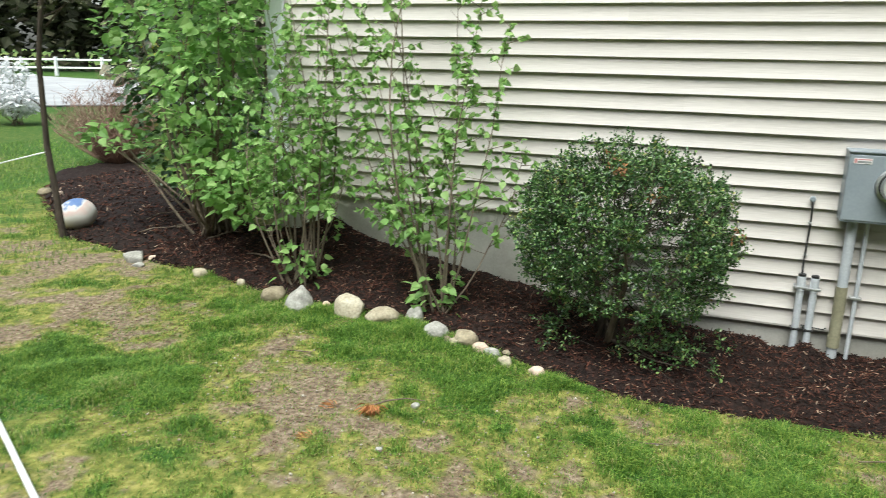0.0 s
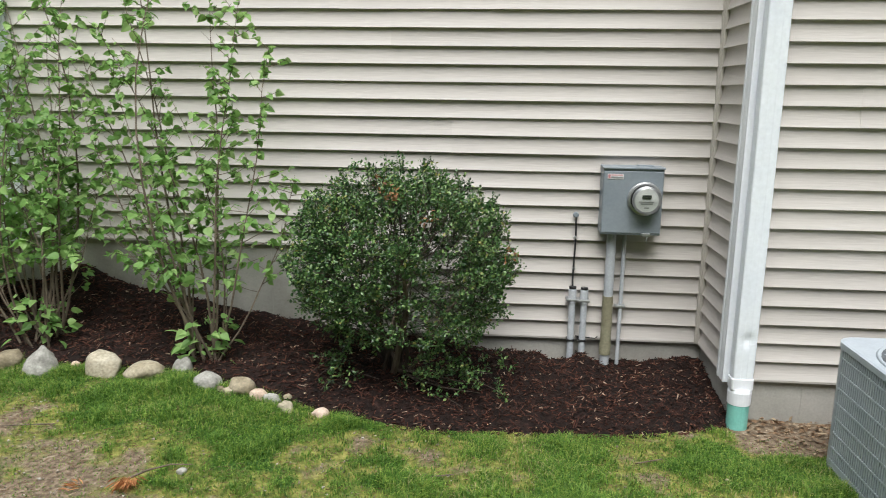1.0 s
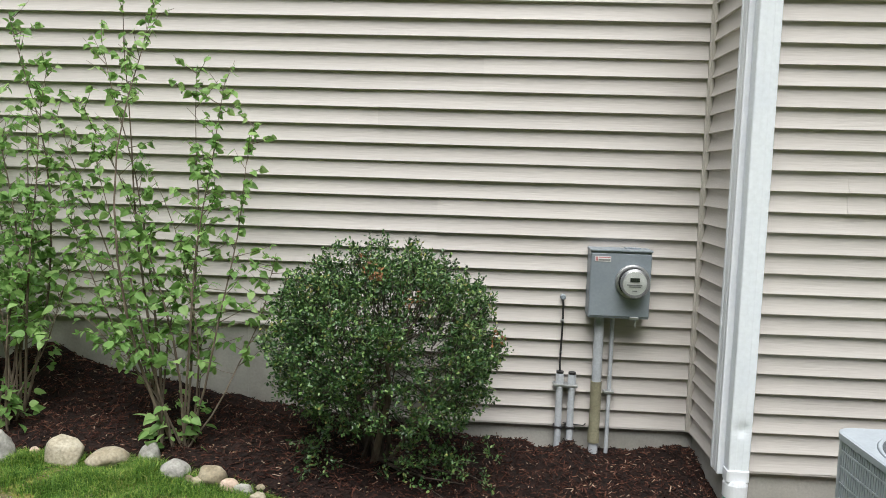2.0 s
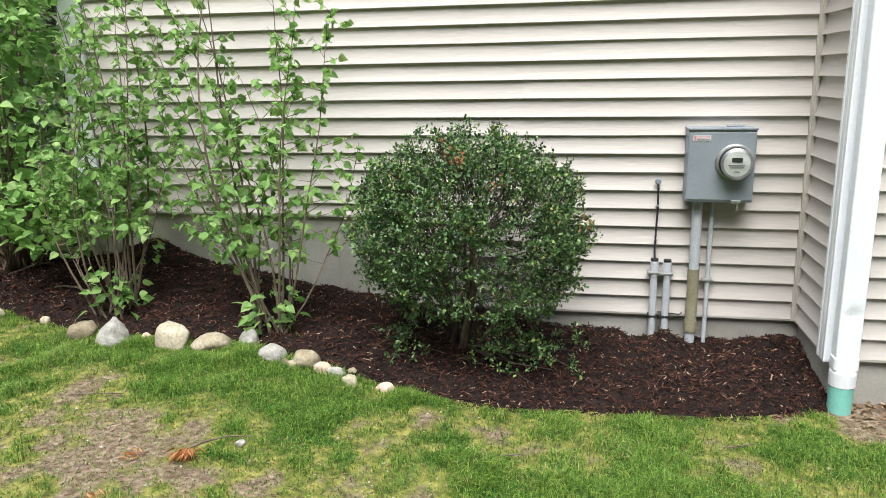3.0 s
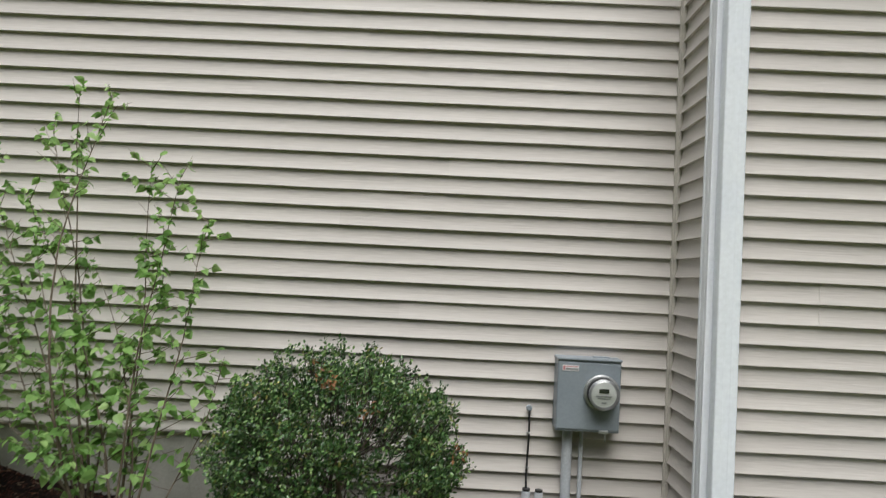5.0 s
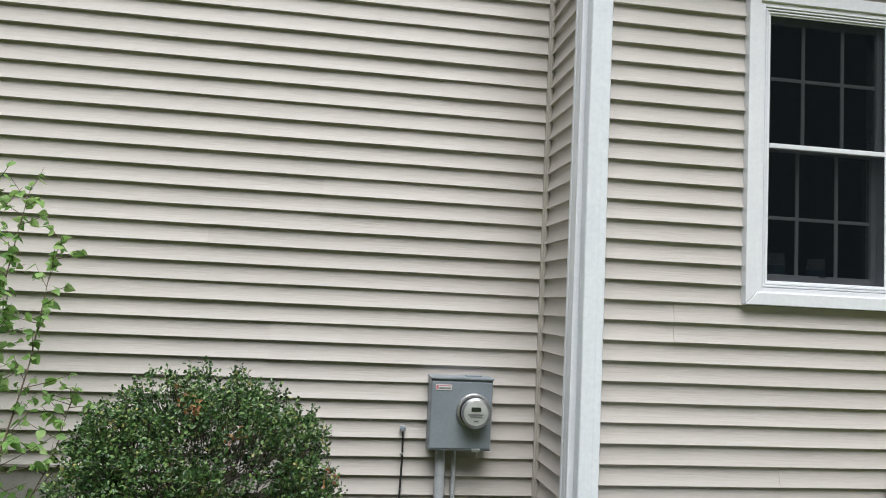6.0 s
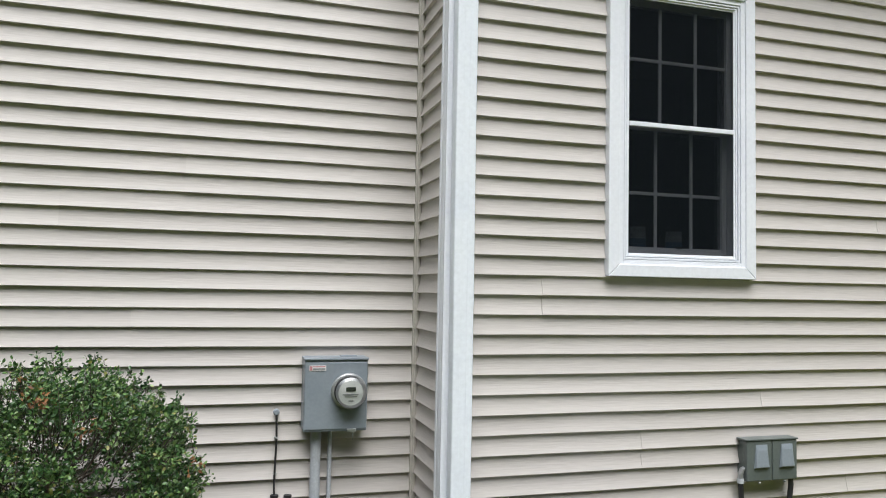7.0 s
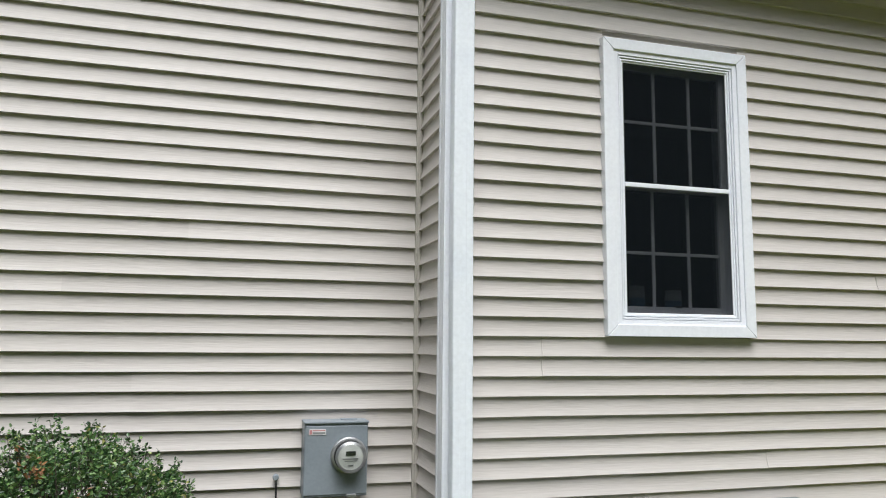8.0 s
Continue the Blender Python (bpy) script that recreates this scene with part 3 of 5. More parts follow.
# ---- window ----
def build_window():
    w = tagged(empty("window_1", (WX0 + WX1) / 2, FRONT_Y, WZ0), "white double-hung window with grilles and a full insect screen", "window", kind="structure")
    w.matrix_basis = Matrix()
    yf, t = -0.622, 0.065
    for name, pts in (("bottom", [(WX0, WZ0), (WX1, WZ0), (WX1 - t, WZ0 + t), (WX0 + t, WZ0 + t)]), ("top", [(WX0, WZ1), (WX1, WZ1), (WX1 - t, WZ1 - t), (WX0 + t, WZ1 - t)]),
                      ("left", [(WX0, WZ0), (WX0, WZ1), (WX0 + t, WZ1 - t), (WX0 + t, WZ0 + t)]), ("right", [(WX1, WZ0), (WX1, WZ1), (WX1 - t, WZ1 - t), (WX1 - t, WZ0 + t)])):
        bm = bmesh.new()
        mid = Vector((sum(p[0] for p in pts) / 4, 0, sum(p[1] for p in pts) / 4))
        for y in (yf, -0.57):
            for x, z in pts:
                bm.verts.new(Vector((x, y, z)) + (mid - Vector((x, 0, z))).normalized() * 0.0012)
        bm.verts.ensure_lookup_table()
        v = bm.verts
        bm.faces.new(v[0:4])
        bm.faces.new((v[7], v[6], v[5], v[4]))
        for i in range(4):
            bm.faces.new((v[i], v[4 + i], v[4 + (i + 1) % 4], v[(i + 1) % 4]))
        bmesh.ops.recalc_face_normals(bm, faces=bm.faces)
        bmesh.ops.bevel(bm, geom=list(bm.edges), offset=0.003, segments=2, affect="EDGES", profile=0.5)
        part("window_trim", bm, WHITE, w, "mitred white casing")

    def ring(name, x0, x1, z0, z1, wd, y0, y1, mat, parent, label="", bottom=None):
        bm = bmesh.new()
        b = bottom or wd
        add_box(bm, x0, x0 + wd, y0, y1, z0, z1, 0.002)
        add_box(bm, x1 - wd, x1, y0, y1, z0, z1, 0.002)
        add_box(bm, x0 + wd, x1 - wd, y0 + 0.0006, y1, z0, z0 + b, 0.002)
        add_box(bm, x0 + wd, x1 - wd, y0 + 0.0006, y1, z1 - wd, z1, 0.002)
        return part(name, bm, mat, parent, label)

    for name, inset, wd, y0 in (("window_frame", 0.0, 0.029, -0.613), ("groove", 0.029, 0.004, -0.598), ("inner_stop", 0.033, 0.010, -0.609), ("groove", 0.043, 0.004, -0.594), ("inner_stop", 0.047, 0.010, -0.604)):
        ring(name, OX0 + inset, OX1 - inset, OZ0 + inset, OZ1 - inset, wd, y0, -0.44, WHITE, w)
    # screen with its cross bar
    sc = ring("screen_frame", SX0, SX1, SZ0, SZ1, 0.010, -0.598, -0.588, WHITE, w, "white screen frame")
    part("cross_bar", box(SX0 + 0.011, SX1 - 0.011, -0.602, -0.590, 2.655, 2.680, 0.002), WHITE, sc)
    part("screen_mesh", box(SX0 + 0.010, SX1 - 0.010, -0.5935, -0.5928, SZ0 + 0.010, SZ1 - 0.010), SCREEN, sc, "dark insect mesh")
    # sashes
    for z0, z1, y0, row, low in ((2.655, SZ1, -0.565, 3.04, False), (SZ0, 2.69, -0.525, 2.30, True)):
        x0, x1 = SX0, SX1
        s = ring("sash", x0, x1, z0, z1, 0.034, y0, y0 + 0.034, WHITE, w, "lower sash" if low else "upper sash", 0.05 if low else 0.034)
        cols = [x0 + (x1 - x0) / 3, x0 + 2 * (x1 - x0) / 3]
        for c in cols:
            part("muntin", box(c - 0.009, c + 0.009, y0 + 0.010, y0 + 0.022, z0 + 0.03, z1 - 0.03, 0.002), WHITE, s)
        part("muntin", box(x0 + 0.03, x1 - 0.03, y0 + 0.0105, y0 + 0.0215, row - 0.009, row + 0.009, 0.002), WHITE, s)
        edges_x, edges_z = [x0 + 0.03, *cols, x1 - 0.03], [z0 + 0.03, row, z1 - 0.03]
        for a, b in zip(edges_x, edges_x[1:]):
            for c, d in zip(edges_z, edges_z[1:]):
                p = part("pane", box(a, b, y0 + 0.0155, y0 + 0.0175, c, d), GLASS, s)
                p.visible_shadow = False
    part("sash_lock", box(1.38, 1.42, -0.53, -0.50, SZ0 + 0.045, SZ0 + 0.058, 0.003), BLACK, w)
    part("window_sill", box(SX0, SX1, -0.4395, -0.25, SZ0 - 0.04, SZ0 - 0.014, 0.003), WHITE, w)
    return w


build_window()


def build_jar(x, y, z, r, h):
    j = tagged(empty("jar", x, y, z), "pale plastic jar with a blue label on the window sill", "jar", "jars on the window sill")
    part("body", lathe([(r * 0.9, 0), (r, 0.008), (r, h * 0.82), (r * 0.85, h * 0.86)], sides=20), JAR, j, smooth=True)
    part("label", lathe([(r * 1.01, h * 0.18), (r * 1.015, h * 0.2), (r * 1.015, h * 0.62), (r * 1.01, h * 0.64)], sides=20), JAR_BLUE, j, "blue paper label")
    part("lid", lathe([(r * 0.92, h * 0.86), (r * 0.95, h * 0.87), (r * 0.95, h * 0.99), (r * 0.88, h)], sides=20), JAR, j)
    return j


build_jar(1.235, -0.36, SZ0 - 0.014, 0.045, 0.19)
build_jar(1.475, -0.36, SZ0 - 0.014, 0.048, 0.17)


# ---- downspout ----
def build_downspout():
    d = tagged(empty("downspout", 0.078, -0.647, 0.33), "white aluminium downspout with a dent near its foot", "downspout")
    bm = bmesh.new()
    cx, cy, hw, hd = 0.0, 0.0, 0.0525, 0.036
    outline = []
    for (sx, sy) in ((-1, -1), (1, -1), (1, 1), (-1, 1)):
        for a in range(4):
            ang = math.atan2(sy, sx) + (a / 3 - 0.5) * math.pi / 2
            outline.append((sx * (hw - 0.008) + 0.008 * math.cos(ang), sy * (hd - 0.008) + 0.008 * math.sin(ang)))
    # shallow flutes on the broad faces
    full = []
    for i, p in enumerate(outline):
        full.append(p)
        q = outline[(i + 1) % len(outline)]
        if abs(q[0] - p[0]) > 0.05:
            for f in (0.3, 0.36, 0.64, 0.7):
                x = p[0] + (q[0] - p[0]) * f
                full.append((x, p[1] - math.copysign(0.0012 if f in (0.36, 0.64) else 0.0, p[1])))
    zs = [0.0, 0.03, 0.10] + [0.14 + 0.015 * i for i in range(10)] + [0.34, 0.6, 1.0, 1.32, 1.34, 1.7, 2.2, 2.8, 3.4, 3.70]
    rings = []
    for z in zs:
        ring = []
        for x, y in full:
            dent = 0.010 * math.exp(-((z - 0.215) / 0.035) ** 2 - ((x - 0.004) / 0.03) ** 2) if y < -0.02 else 0.0
            flare = 1.0 if z > 0.05 else 0.97
            seam = 0.0012 if z > 1.33 else 0.0
            ring.append(bm.verts.new((x * (flare + seam * 20) + 0.002 * math.sin(z * 2.1), y * (1 + seam * 20) + dent, z)))
        rings.append(ring)
    for q, w in zip(rings, rings[1:]):
        for k in range(len(q)):
            bm.faces.new((q[k], q[(k + 1) % len(q)], w[(k + 1) % len(q)], w[k]))
    bm.faces.new(rings[0])
    bm.faces.new(rings[-1][::-1])
    bmesh.ops.recalc_face_normals(bm, faces=bm.faces)
    part("pipe", bm, ALU, d)
    part("adapter", rounded_box(0.0565, 0.041, -0.055, 0.006, 0.016), WHITE, d, "white plastic adapter with scuffs")
    part("collar", lathe([(0.052, -0.140), (0.0595, -0.136), (0.0605, -0.070), (0.055, -0.050)], sides=28), WHITE, d, "white coupling ring")
    return d


def rounded_box(hx, hy, z0, z1, r, seg=4):
    bm, rings = bmesh.new(), []
    for z, s in ((z0, 0.97), (z0 + 0.004, 1.0), (z1 - 0.004, 1.0), (z1, 0.97)):
        ring = []
        for sx, sy, a0 in ((1, 1, 0), (-1, 1, 90), (-1, -1, 180), (1, -1, 270)):
            for i in range(seg + 1):
                a = radians(a0 + 90 * i / seg)
                ring.append(bm.verts.new(((sx * (hx - r) + r * math.cos(a)) * s, (sy * (hy - r) + r * math.sin(a)) * s, z)))
        rings.append(ring)
    for q, w in zip(rings, rings[1:]):
        for k in range(len(q)):
            bm.faces.new((q[k], q[(k + 1) % len(q)], w[(k + 1) % len(q)], w[k]))
    bm.faces.new(rings[0])
    bm.faces.new(rings[-1][::-1])
    bmesh.ops.recalc_face_normals(bm, faces=bm.faces)
    return bm


build_downspout()
pipe = tagged(part("drain_pipe", rod([(0.070, -0.668, -0.15), (0.077, -0.650, 0.20)], 0.054, 28), GREEN_PVC), "mint green drain pipe stub in the earth under the downspout", "drain pipe")


# ---- electric meter ----
def build_meter():
    m = tagged(empty("electric_meter", -0.45, 0.0, 0.975), "grey steel electric meter box with a round glass meter", "electric meter")
    part("body", box(-0.170, 0.170, -0.132, 0.0, 0.0, 0.385, 0.006), METER_GREY, m)
    part("cover", box(-0.166, 0.166, -0.137, -0.130, 0.012, 0.368, 0.003), METER_GREY, m)
    part("rain_lip", box(-0.174, 0.174, -0.142, 0.0, 0.379, 0.392, 0.004), METER_GREY, m)
    part("hub_plate", box(0.03, 0.12, -0.07, -0.03, 0.390, 0.398, 0.002), METER_GREY, m)
    part("latch", box(0.060, 0.110, -0.146, -0.134, -0.004, 0.014, 0.003), STEEL, m, "scratched steel latch")
    part("latch_tag", box(0.090, 0.096, -0.146, -0.143, -0.045, -0.004), STEEL, m)
    lab = part("label", box(-0.146, -0.058, -0.1392, -0.1370, 0.322, 0.352), PAPER, m, "white and red warning label")
    part("print_bar", box(-0.128, -0.062, -0.1400, -0.1392, 0.343, 0.348), RED, lab)
    part("print_bar", box(-0.144, -0.131, -0.1400, -0.1392, 0.326, 0.349), RED, lab)
    part("print_bar", box(-0.128, -0.062, -0.1400, -0.1392, 0.327, 0.337), PRINT, lab)
    cx, cz = 0.066, 0.214
    ring = part("sealing_ring", lathe([(0.088, 0.134), (0.096, 0.137), (0.096, 0.152), (0.090, 0.157), (0.080, 0.157)], "y", 48), STEEL, m, "steel sealing ring", True)
    meter = part("meter_base", lathe([(0.078, 0.150), (0.081, 0.158), (0.081, 0.178), (0.074, 0.182)], "y", 48), BLACK, m, "", True)
    body = part("meter_body", lathe([(0.074, 0.18), (0.0745, 0.205), (0.068, 0.208)], "y", 48), PVC, m, "", True)
    face = part("meter_face", lathe([(0.066, 0.205), (0.0665, 0.212), (0.064, 0.2125)], "y", 48), DIAL, m, "pale meter face with a small display")
    part("display", box(-0.026, 0.026, -0.2150, -0.2126, 0.008, 0.030), LCD, face)
    part("print_bar", box(-0.043, 0.040, -0.2142, -0.2126, -0.012, -0.006), PRINT, face)
    part("print_bar", box(-0.032, 0.034, -0.2142, -0.2126, -0.022, -0.017), PRINT, face)
    part("print_bar", box(-0.012, 0.014, -0.2142, -0.2126, -0.046, -0.039), PRINT, face)
    cover_glass = part("glass_cover", lathe([(0.0775, 0.178), (0.0775, 0.236), (0.072, 0.243), (0.05, 0.246)], "y", 48), DOME, m, "clear glass cover", True)
    cover_glass.visible_shadow = False
    rim = part("rim", lathe([(0.078, 0.200), (0.0795, 0.203), (0.0795, 0.209), (0.078, 0.212)], "y", 48), STEEL, m, "", True)
    for o in (ring, meter, body, face, cover_glass, rim):
        o.location = (cx, 0, cz)
    return m


build_meter()


def build_conduit(name, label, x, r, z0, z1, mat, y=-0.045):
    c = tagged(empty(name, x, y, z0), label, "conduit", "conduits under the meter")
    part("pipe", rod([(0, 0, -0.15), (0.001, 0, (z1 - z0) / 2), (0, 0, z1 - z0)], r, 20), mat, c, smooth=False)
    return c


main = build_conduit("conduit", "thick grey service conduit with a stained olive sleeve", -0.541, 0.0275, 0.12, 0.985, PVC)
part("sleeve", rod([(0, 0, 0.155), (0.002, 0, 0.30), (0, 0, 0.465)], 0.0315, 24), OLIVE, main, "stained olive sleeve")
part("coupling", rod([(0, 0, 0.10), (0, 0, 0.165)], 0.034, 24), OLIVE, main)
part("collar", rod([(0, 0, 0.845), (0, 0, 0.868)], 0.034, 24), PVC, main)
thin = build_conduit("conduit", "thin grey ground wire conduit", -0.463, 0.0115, 0.14, 0.985, PVC, -0.03)
part("strap", box(-0.030, 0.030, -0.016, 0.028, 0.372, 0.388, 0.003), STEEL, thin, "steel pipe strap")
for x, top in ((-0.752, 0.632), (-0.682, 0.628)):
    c = build_conduit("conduit", "short grey cable riser with a capped top", x, 0.0195, 0.20, top, PVC)
    part("coupling", rod([(0, 0, top - 0.295), (0, 0, top - 0.215)], 0.0235, 18), PVC, c)
    part("cap", rod([(0, 0, top - 0.208), (0, 0, top - 0.196)], 0.0215, 18), BLACK, c)
    part("strap", box(-0.038, 0.034, -0.024, 0.040, top - 0.285, top - 0.268, 0.004), STEEL, c, "steel pipe strap")
    part("lower_strap", box(-0.024, 0.024, -0.021, 0.040, 0.095, 0.108, 0.003), BLACK, c)
cable = tagged(empty("cable", -0.752, -0.02, 0.62), "black cable clipped to the siding above a riser", "cable")
part("wire", rod([(0.0, -0.025, 0.0), (-0.002, -0.012, 0.06), (0.001, -0.004, 0.18), (0.005, -0.005, 0.30), (0.002, -0.004, 0.42), (0.0, 0.004, 0.445)], 0.0058, 8), BLACK, cable)
for z in (0.115, 0.305):
    part("clip", box(-0.008, 0.010, -0.012, 0.012, z, z + 0.014, 0.002), STEEL, cable)
part("wall_bushing", lathe([(0.017, -0.012), (0.017, 0.006), (0.012, 0.012)], "y", 16), METER_GREY, cable).location = (0, 0, 0.448)
wire = tagged(part("ground_wire", rod([(-0.72, -0.012, 0.315), (-0.66, -0.02, 0.312), (-0.60, -0.018, 0.306), (-0.585, -0.016, 0.318)], 0.004, 6), BLACK), "short black wire end along the foot of the siding", "wire")


# ---- twin outlet box ----
def build_outlets():
    o = tagged(empty("outlet_box", 1.905, FRONT_Y, 0.715), "twin dark grey weatherproof outlet box on the siding", "outlet box")
    part("back_box", box(-0.160, 0.166, -0.040, 0.012, 0.0, 0.222, 0.004), GREEN_GREY, o)
    for x0, x1 in ((-0.166, -0.001), (0.003, 0.168)):
        bm = bmesh.new()
        add_box(bm, x0, x1, -0.078, -0.041, 0.006, 0.226, 0.005)
        cov = part("cover", bm, GREEN_GREY, o)
        bm = bmesh.new()
        w = (x1 - x0)
        pts = [(x0 + w * 0.26, 0.075), (x0 + w * 0.88, 0.075), (x0 + w * 0.80, 0.205), (x0 + w * 0.34, 0.205)]
        front = [bm.verts.new((x, -0.080, z)) for x, z in pts]
        inner = [bm.verts.new((x0 + w * 0.5 + (x - x0 - w * 0.5) * 0.82, -0.096 if z < 0.1 else -0.088, z - (0.03 if z > 0.1 else -0.01))) for x, z in pts]
        bm.faces.new(inner)
        for i in range(4):
            bm.faces.new((front[i], front[(i + 1) % 4], inner[(i + 1) % 4], inner[i]))
        bmesh.ops.recalc_face_normals(bm, faces=bm.faces)
        part("raised_panel", bm, METER_GREY, cov, "glossy raised panel")
        part("screw", lathe([(0.006, 0.070), (0.006, 0.082), (0.003, 0.084)], "y", 10), STEEL, cov).location = ((x0 + x1) / 2, 0, -0.002)
    part("hood", box(-0.176, 0.174, -0.084, 0.0, 0.227, 0.236, 0.003), GREEN_GREY, o)
    part("elbow", rod([(-0.150, -0.045, 0.075), (-0.178, -0.05, 0.068), (-0.186, -0.05, 0.045), (-0.187, -0.05, 0.018)], [0.013, 0.014, 0.014, 0.015], 14), STEEL, o, "bright metal elbow")
    part("fitting", rod([(-0.187, -0.05, -0.005), (-0.187, -0.05, 0.02)], 0.019, 12), PVC, o)
    part("whip", rod([(-0.187, -0.05, 0.0), (-0.180, -0.05, -0.12), (-0.150, -0.06, -0.35), (-0.05, -0.12, -0.52), (-0.02, -0.25, -0.60)], 0.0145, 12), BLACK, o, "black flexible conduit")
    part("whip", rod([(0.145, -0.05, 0.02), (0.150, -0.05, -0.03), (0.135, -0.05, -0.14), (0.10, -0.08, -0.40), (0.04, -0.22, -0.58)], 0.0145, 12), BLACK, o, "black flexible conduit")
    return o


build_outlets()


# ---- air conditioner ----
def build_condenser():
    x0, x1, y0, y1, zb, h, r = 0.368, 1.140, -1.77, -0.99, 0.045, 0.640, 0.085
    cx, cy, hx, hy = (x0 + x1) / 2, (y0 + y1) / 2, (x1 - x0) / 2, (y1 - y0) / 2
    pad = tagged(part("concrete_pad", box(x0 - 0.08, x1 + 0.08, y0 - 0.08, y1 + 0.08, -0.08, zb, 0.01), CONCRETE), "thin concrete pad under the air conditioner", "pad")
    a = tagged(empty("air_conditioner", cx, cy, zb), "light grey outdoor air conditioner with louvred guards", "air conditioner")

    def part_shell(z0, z1, grow, rr):
        return rounded_box(hx + grow, hy + grow, z0, z1, rr, 6)

    # Plain box without fins; the shade between the slats is its colour
    part("coil", part_shell(0.03, h - 0.03, -0.03, r - 0.02), AC_DARK, a, "plain coil box, dark for the shade behind the guard")
    part("base_pan", part_shell(0.0, 0.05, 0.0, r), AC_PAINT, a)
    top = part("top_cover", part_shell(h - 0.035, h, 0.006, r + 0.01), AC_PAINT, a, "pale top cover with rounded corners")
    # Flat ring on the closed cover, coloured as the shade of a fan opening
    part("fan_well", lathe([(hx * 0.86, h - 0.001), (hx * 0.86, h + 0.003), (hx * 0.70, h + 0.0035), (hx * 0.67, h - 0.002)], sides=48), AC_DARK, top, "dark flat ring painting the fan opening's shade")
    part("fan_ring", lathe([(hx * 0.86, h - 0.002), (hx * 0.885, h + 0.010), (hx * 0.92, h - 0.002)], sides=48), AC_PAINT, top, "", True)
    for k in range(14):
        ang = k * math.tau / 14
        part("fan_guard_wire", rod([(0.05 * math.cos(ang), 0.05 * math.sin(ang), h + 0.022), (hx * 0.83 * math.cos(ang), hx * 0.83 * math.sin(ang), h + 0.006)], 0.003, 6), AC_PAINT, top)
    for sx in (-1, 1):
        for sy in (-1, 1):
            bm = bmesh.new()
            pts = []
            for i in range(9):
                an = math.atan2(sy, sx) + radians(-45 + 90 * i / 8)
                pts.append((sx * (hx - r) + r * math.cos(an), sy * (hy - r) + r * math.sin(an)))
            lo = [bm.verts.new((x, y, 0.045)) for x, y in pts]
            hi = [bm.verts.new((x, y, h - 0.03)) for x, y in pts]
            lo2 = [bm.verts.new((x * 0.985, y * 0.985, 0.045)) for x, y in pts]
            hi2 = [bm.verts.new((x * 0.985, y * 0.985, h - 0.03)) for x, y in pts]
            for i in range(8):
                bm.faces.new((lo[i], lo[i + 1], hi[i + 1], hi[i]))
                bm.faces.new((lo2[i], lo2[i + 1], hi2[i + 1], hi2[i]))
            bmesh.ops.recalc_face_normals(bm, faces=bm.faces)
            part("corner_post", bm, AC_PAINT, a, "", True)
    for side in range(4):
        long = hy if side in (0, 2) else hx
        off = hx if side in (0, 2) else hy
        g = part("guard_frame", box(-long + r, long - r, -off, -off + 0.012, 0.045, 0.075, 0.003), AC_PAINT, a)
        g.matrix_basis = pose(0, 0, 0, 0, 0, (-90, 0, 90, 180)[side])
        for i in range(1, 8):
            z = 0.06 + i * (h - 0.10) / 7.5
            part("guard_bar", box(-long + r, long - r, -off, -off + 0.010, z - 0.0045, z + 0.0045, 0.001), AC_PAINT, g)
        bm = bmesh.new()
        n = int((2 * long - 2 * r) / 0.019)
        for i in range(n + 1):
            x = -long + r + i * 0.019
            add_box(bm, x - 0.0058, x + 0.0058, -off + 0.001, -off + 0.011, 0.06, h - 0.035)
        part("louvre_slats", bm, AC_PAINT, g, "fine upright louvre slats")
    return a


build_condenser()

# ---- plants ----
LEAF_HEART = (np.array([(0, 0, 0), (0.06, 0.24, 0.06), (0.26, 0.37, 0.06), (0.50, 0.32, 0.04), (0.76, 0.17, -0.02), (1, 0, -0.16), (0.76, -0.17, -0.02), (0.50, -0.32, 0.04), (0.26, -0.37, 0.06), (0.06, -0.24, 0.06), (0.30, 0, 0.0), (0.66, 0, -0.03)]),
              [(0, 10, 2, 1), (10, 11, 3, 2), (11, 5, 4, 3), (0, 9, 8, 10), (10, 8, 7, 11), (11, 7, 6, 5)])
LEAF_BLUNT = (np.array([(0, 0, 0), (0.30, 0.27, 0.05), (0.76, 0.25, 0.04), (1, 0, -0.03), (0.76, -0.25, 0.04), (0.30, -0.27, 0.05)]), [(0, 3, 2, 1), (0, 5, 4, 3)])
LEAF_OVAL = (np.array([(0, 0, 0), (0.5, 0.24, 0.05), (1, 0, -0.04), (0.5, -0.24, 0.05)]), [(0, 2, 1), (0, 3, 2)])
LEAF_CLUMP = (np.array([(0, 0, 0), (0.4, 0.42, 0.1), (1, 0.1, -0.1), (0.5, -0.4, 0.08)]), [(0, 3, 2, 1)])


def leaves(name, places, ways, sizes, mat, parent, shape=LEAF_HEART, seed=1, label="", roll=0.6):
    """Many leaves in one mesh: each lies along its way, its face turned up with a random roll."""
    rng = np.random.default_rng(seed)
    p, d, s = np.asarray(places, float), np.asarray(ways, float), np.asarray(sizes, float)
    d /= np.linalg.norm(d, axis=1, keepdims=True) + 1e-9
    up = np.array([0, 0, 1.0]) + rng.normal(0, roll, (len(p), 3))
    side = np.cross(up, d)
    side /= np.linalg.norm(side, axis=1, keepdims=True) + 1e-9
    nrm = np.cross(d, side)
    local, faces = shape
    m = len(local)
    v = p[:, None, :] + s[:, None, None] * (local[None, :, 0:1] * d[:, None, :] + local[None, :, 1:2] * side[:, None, :] + local[None, :, 2:3] * nrm[:, None, :])
    allf = [tuple(i * m + k for k in f) for i in range(len(p)) for f in faces]
    ob = mesh_from(name, v.reshape(-1, 3).tolist(), allf, mat, parent, label)
    return ob


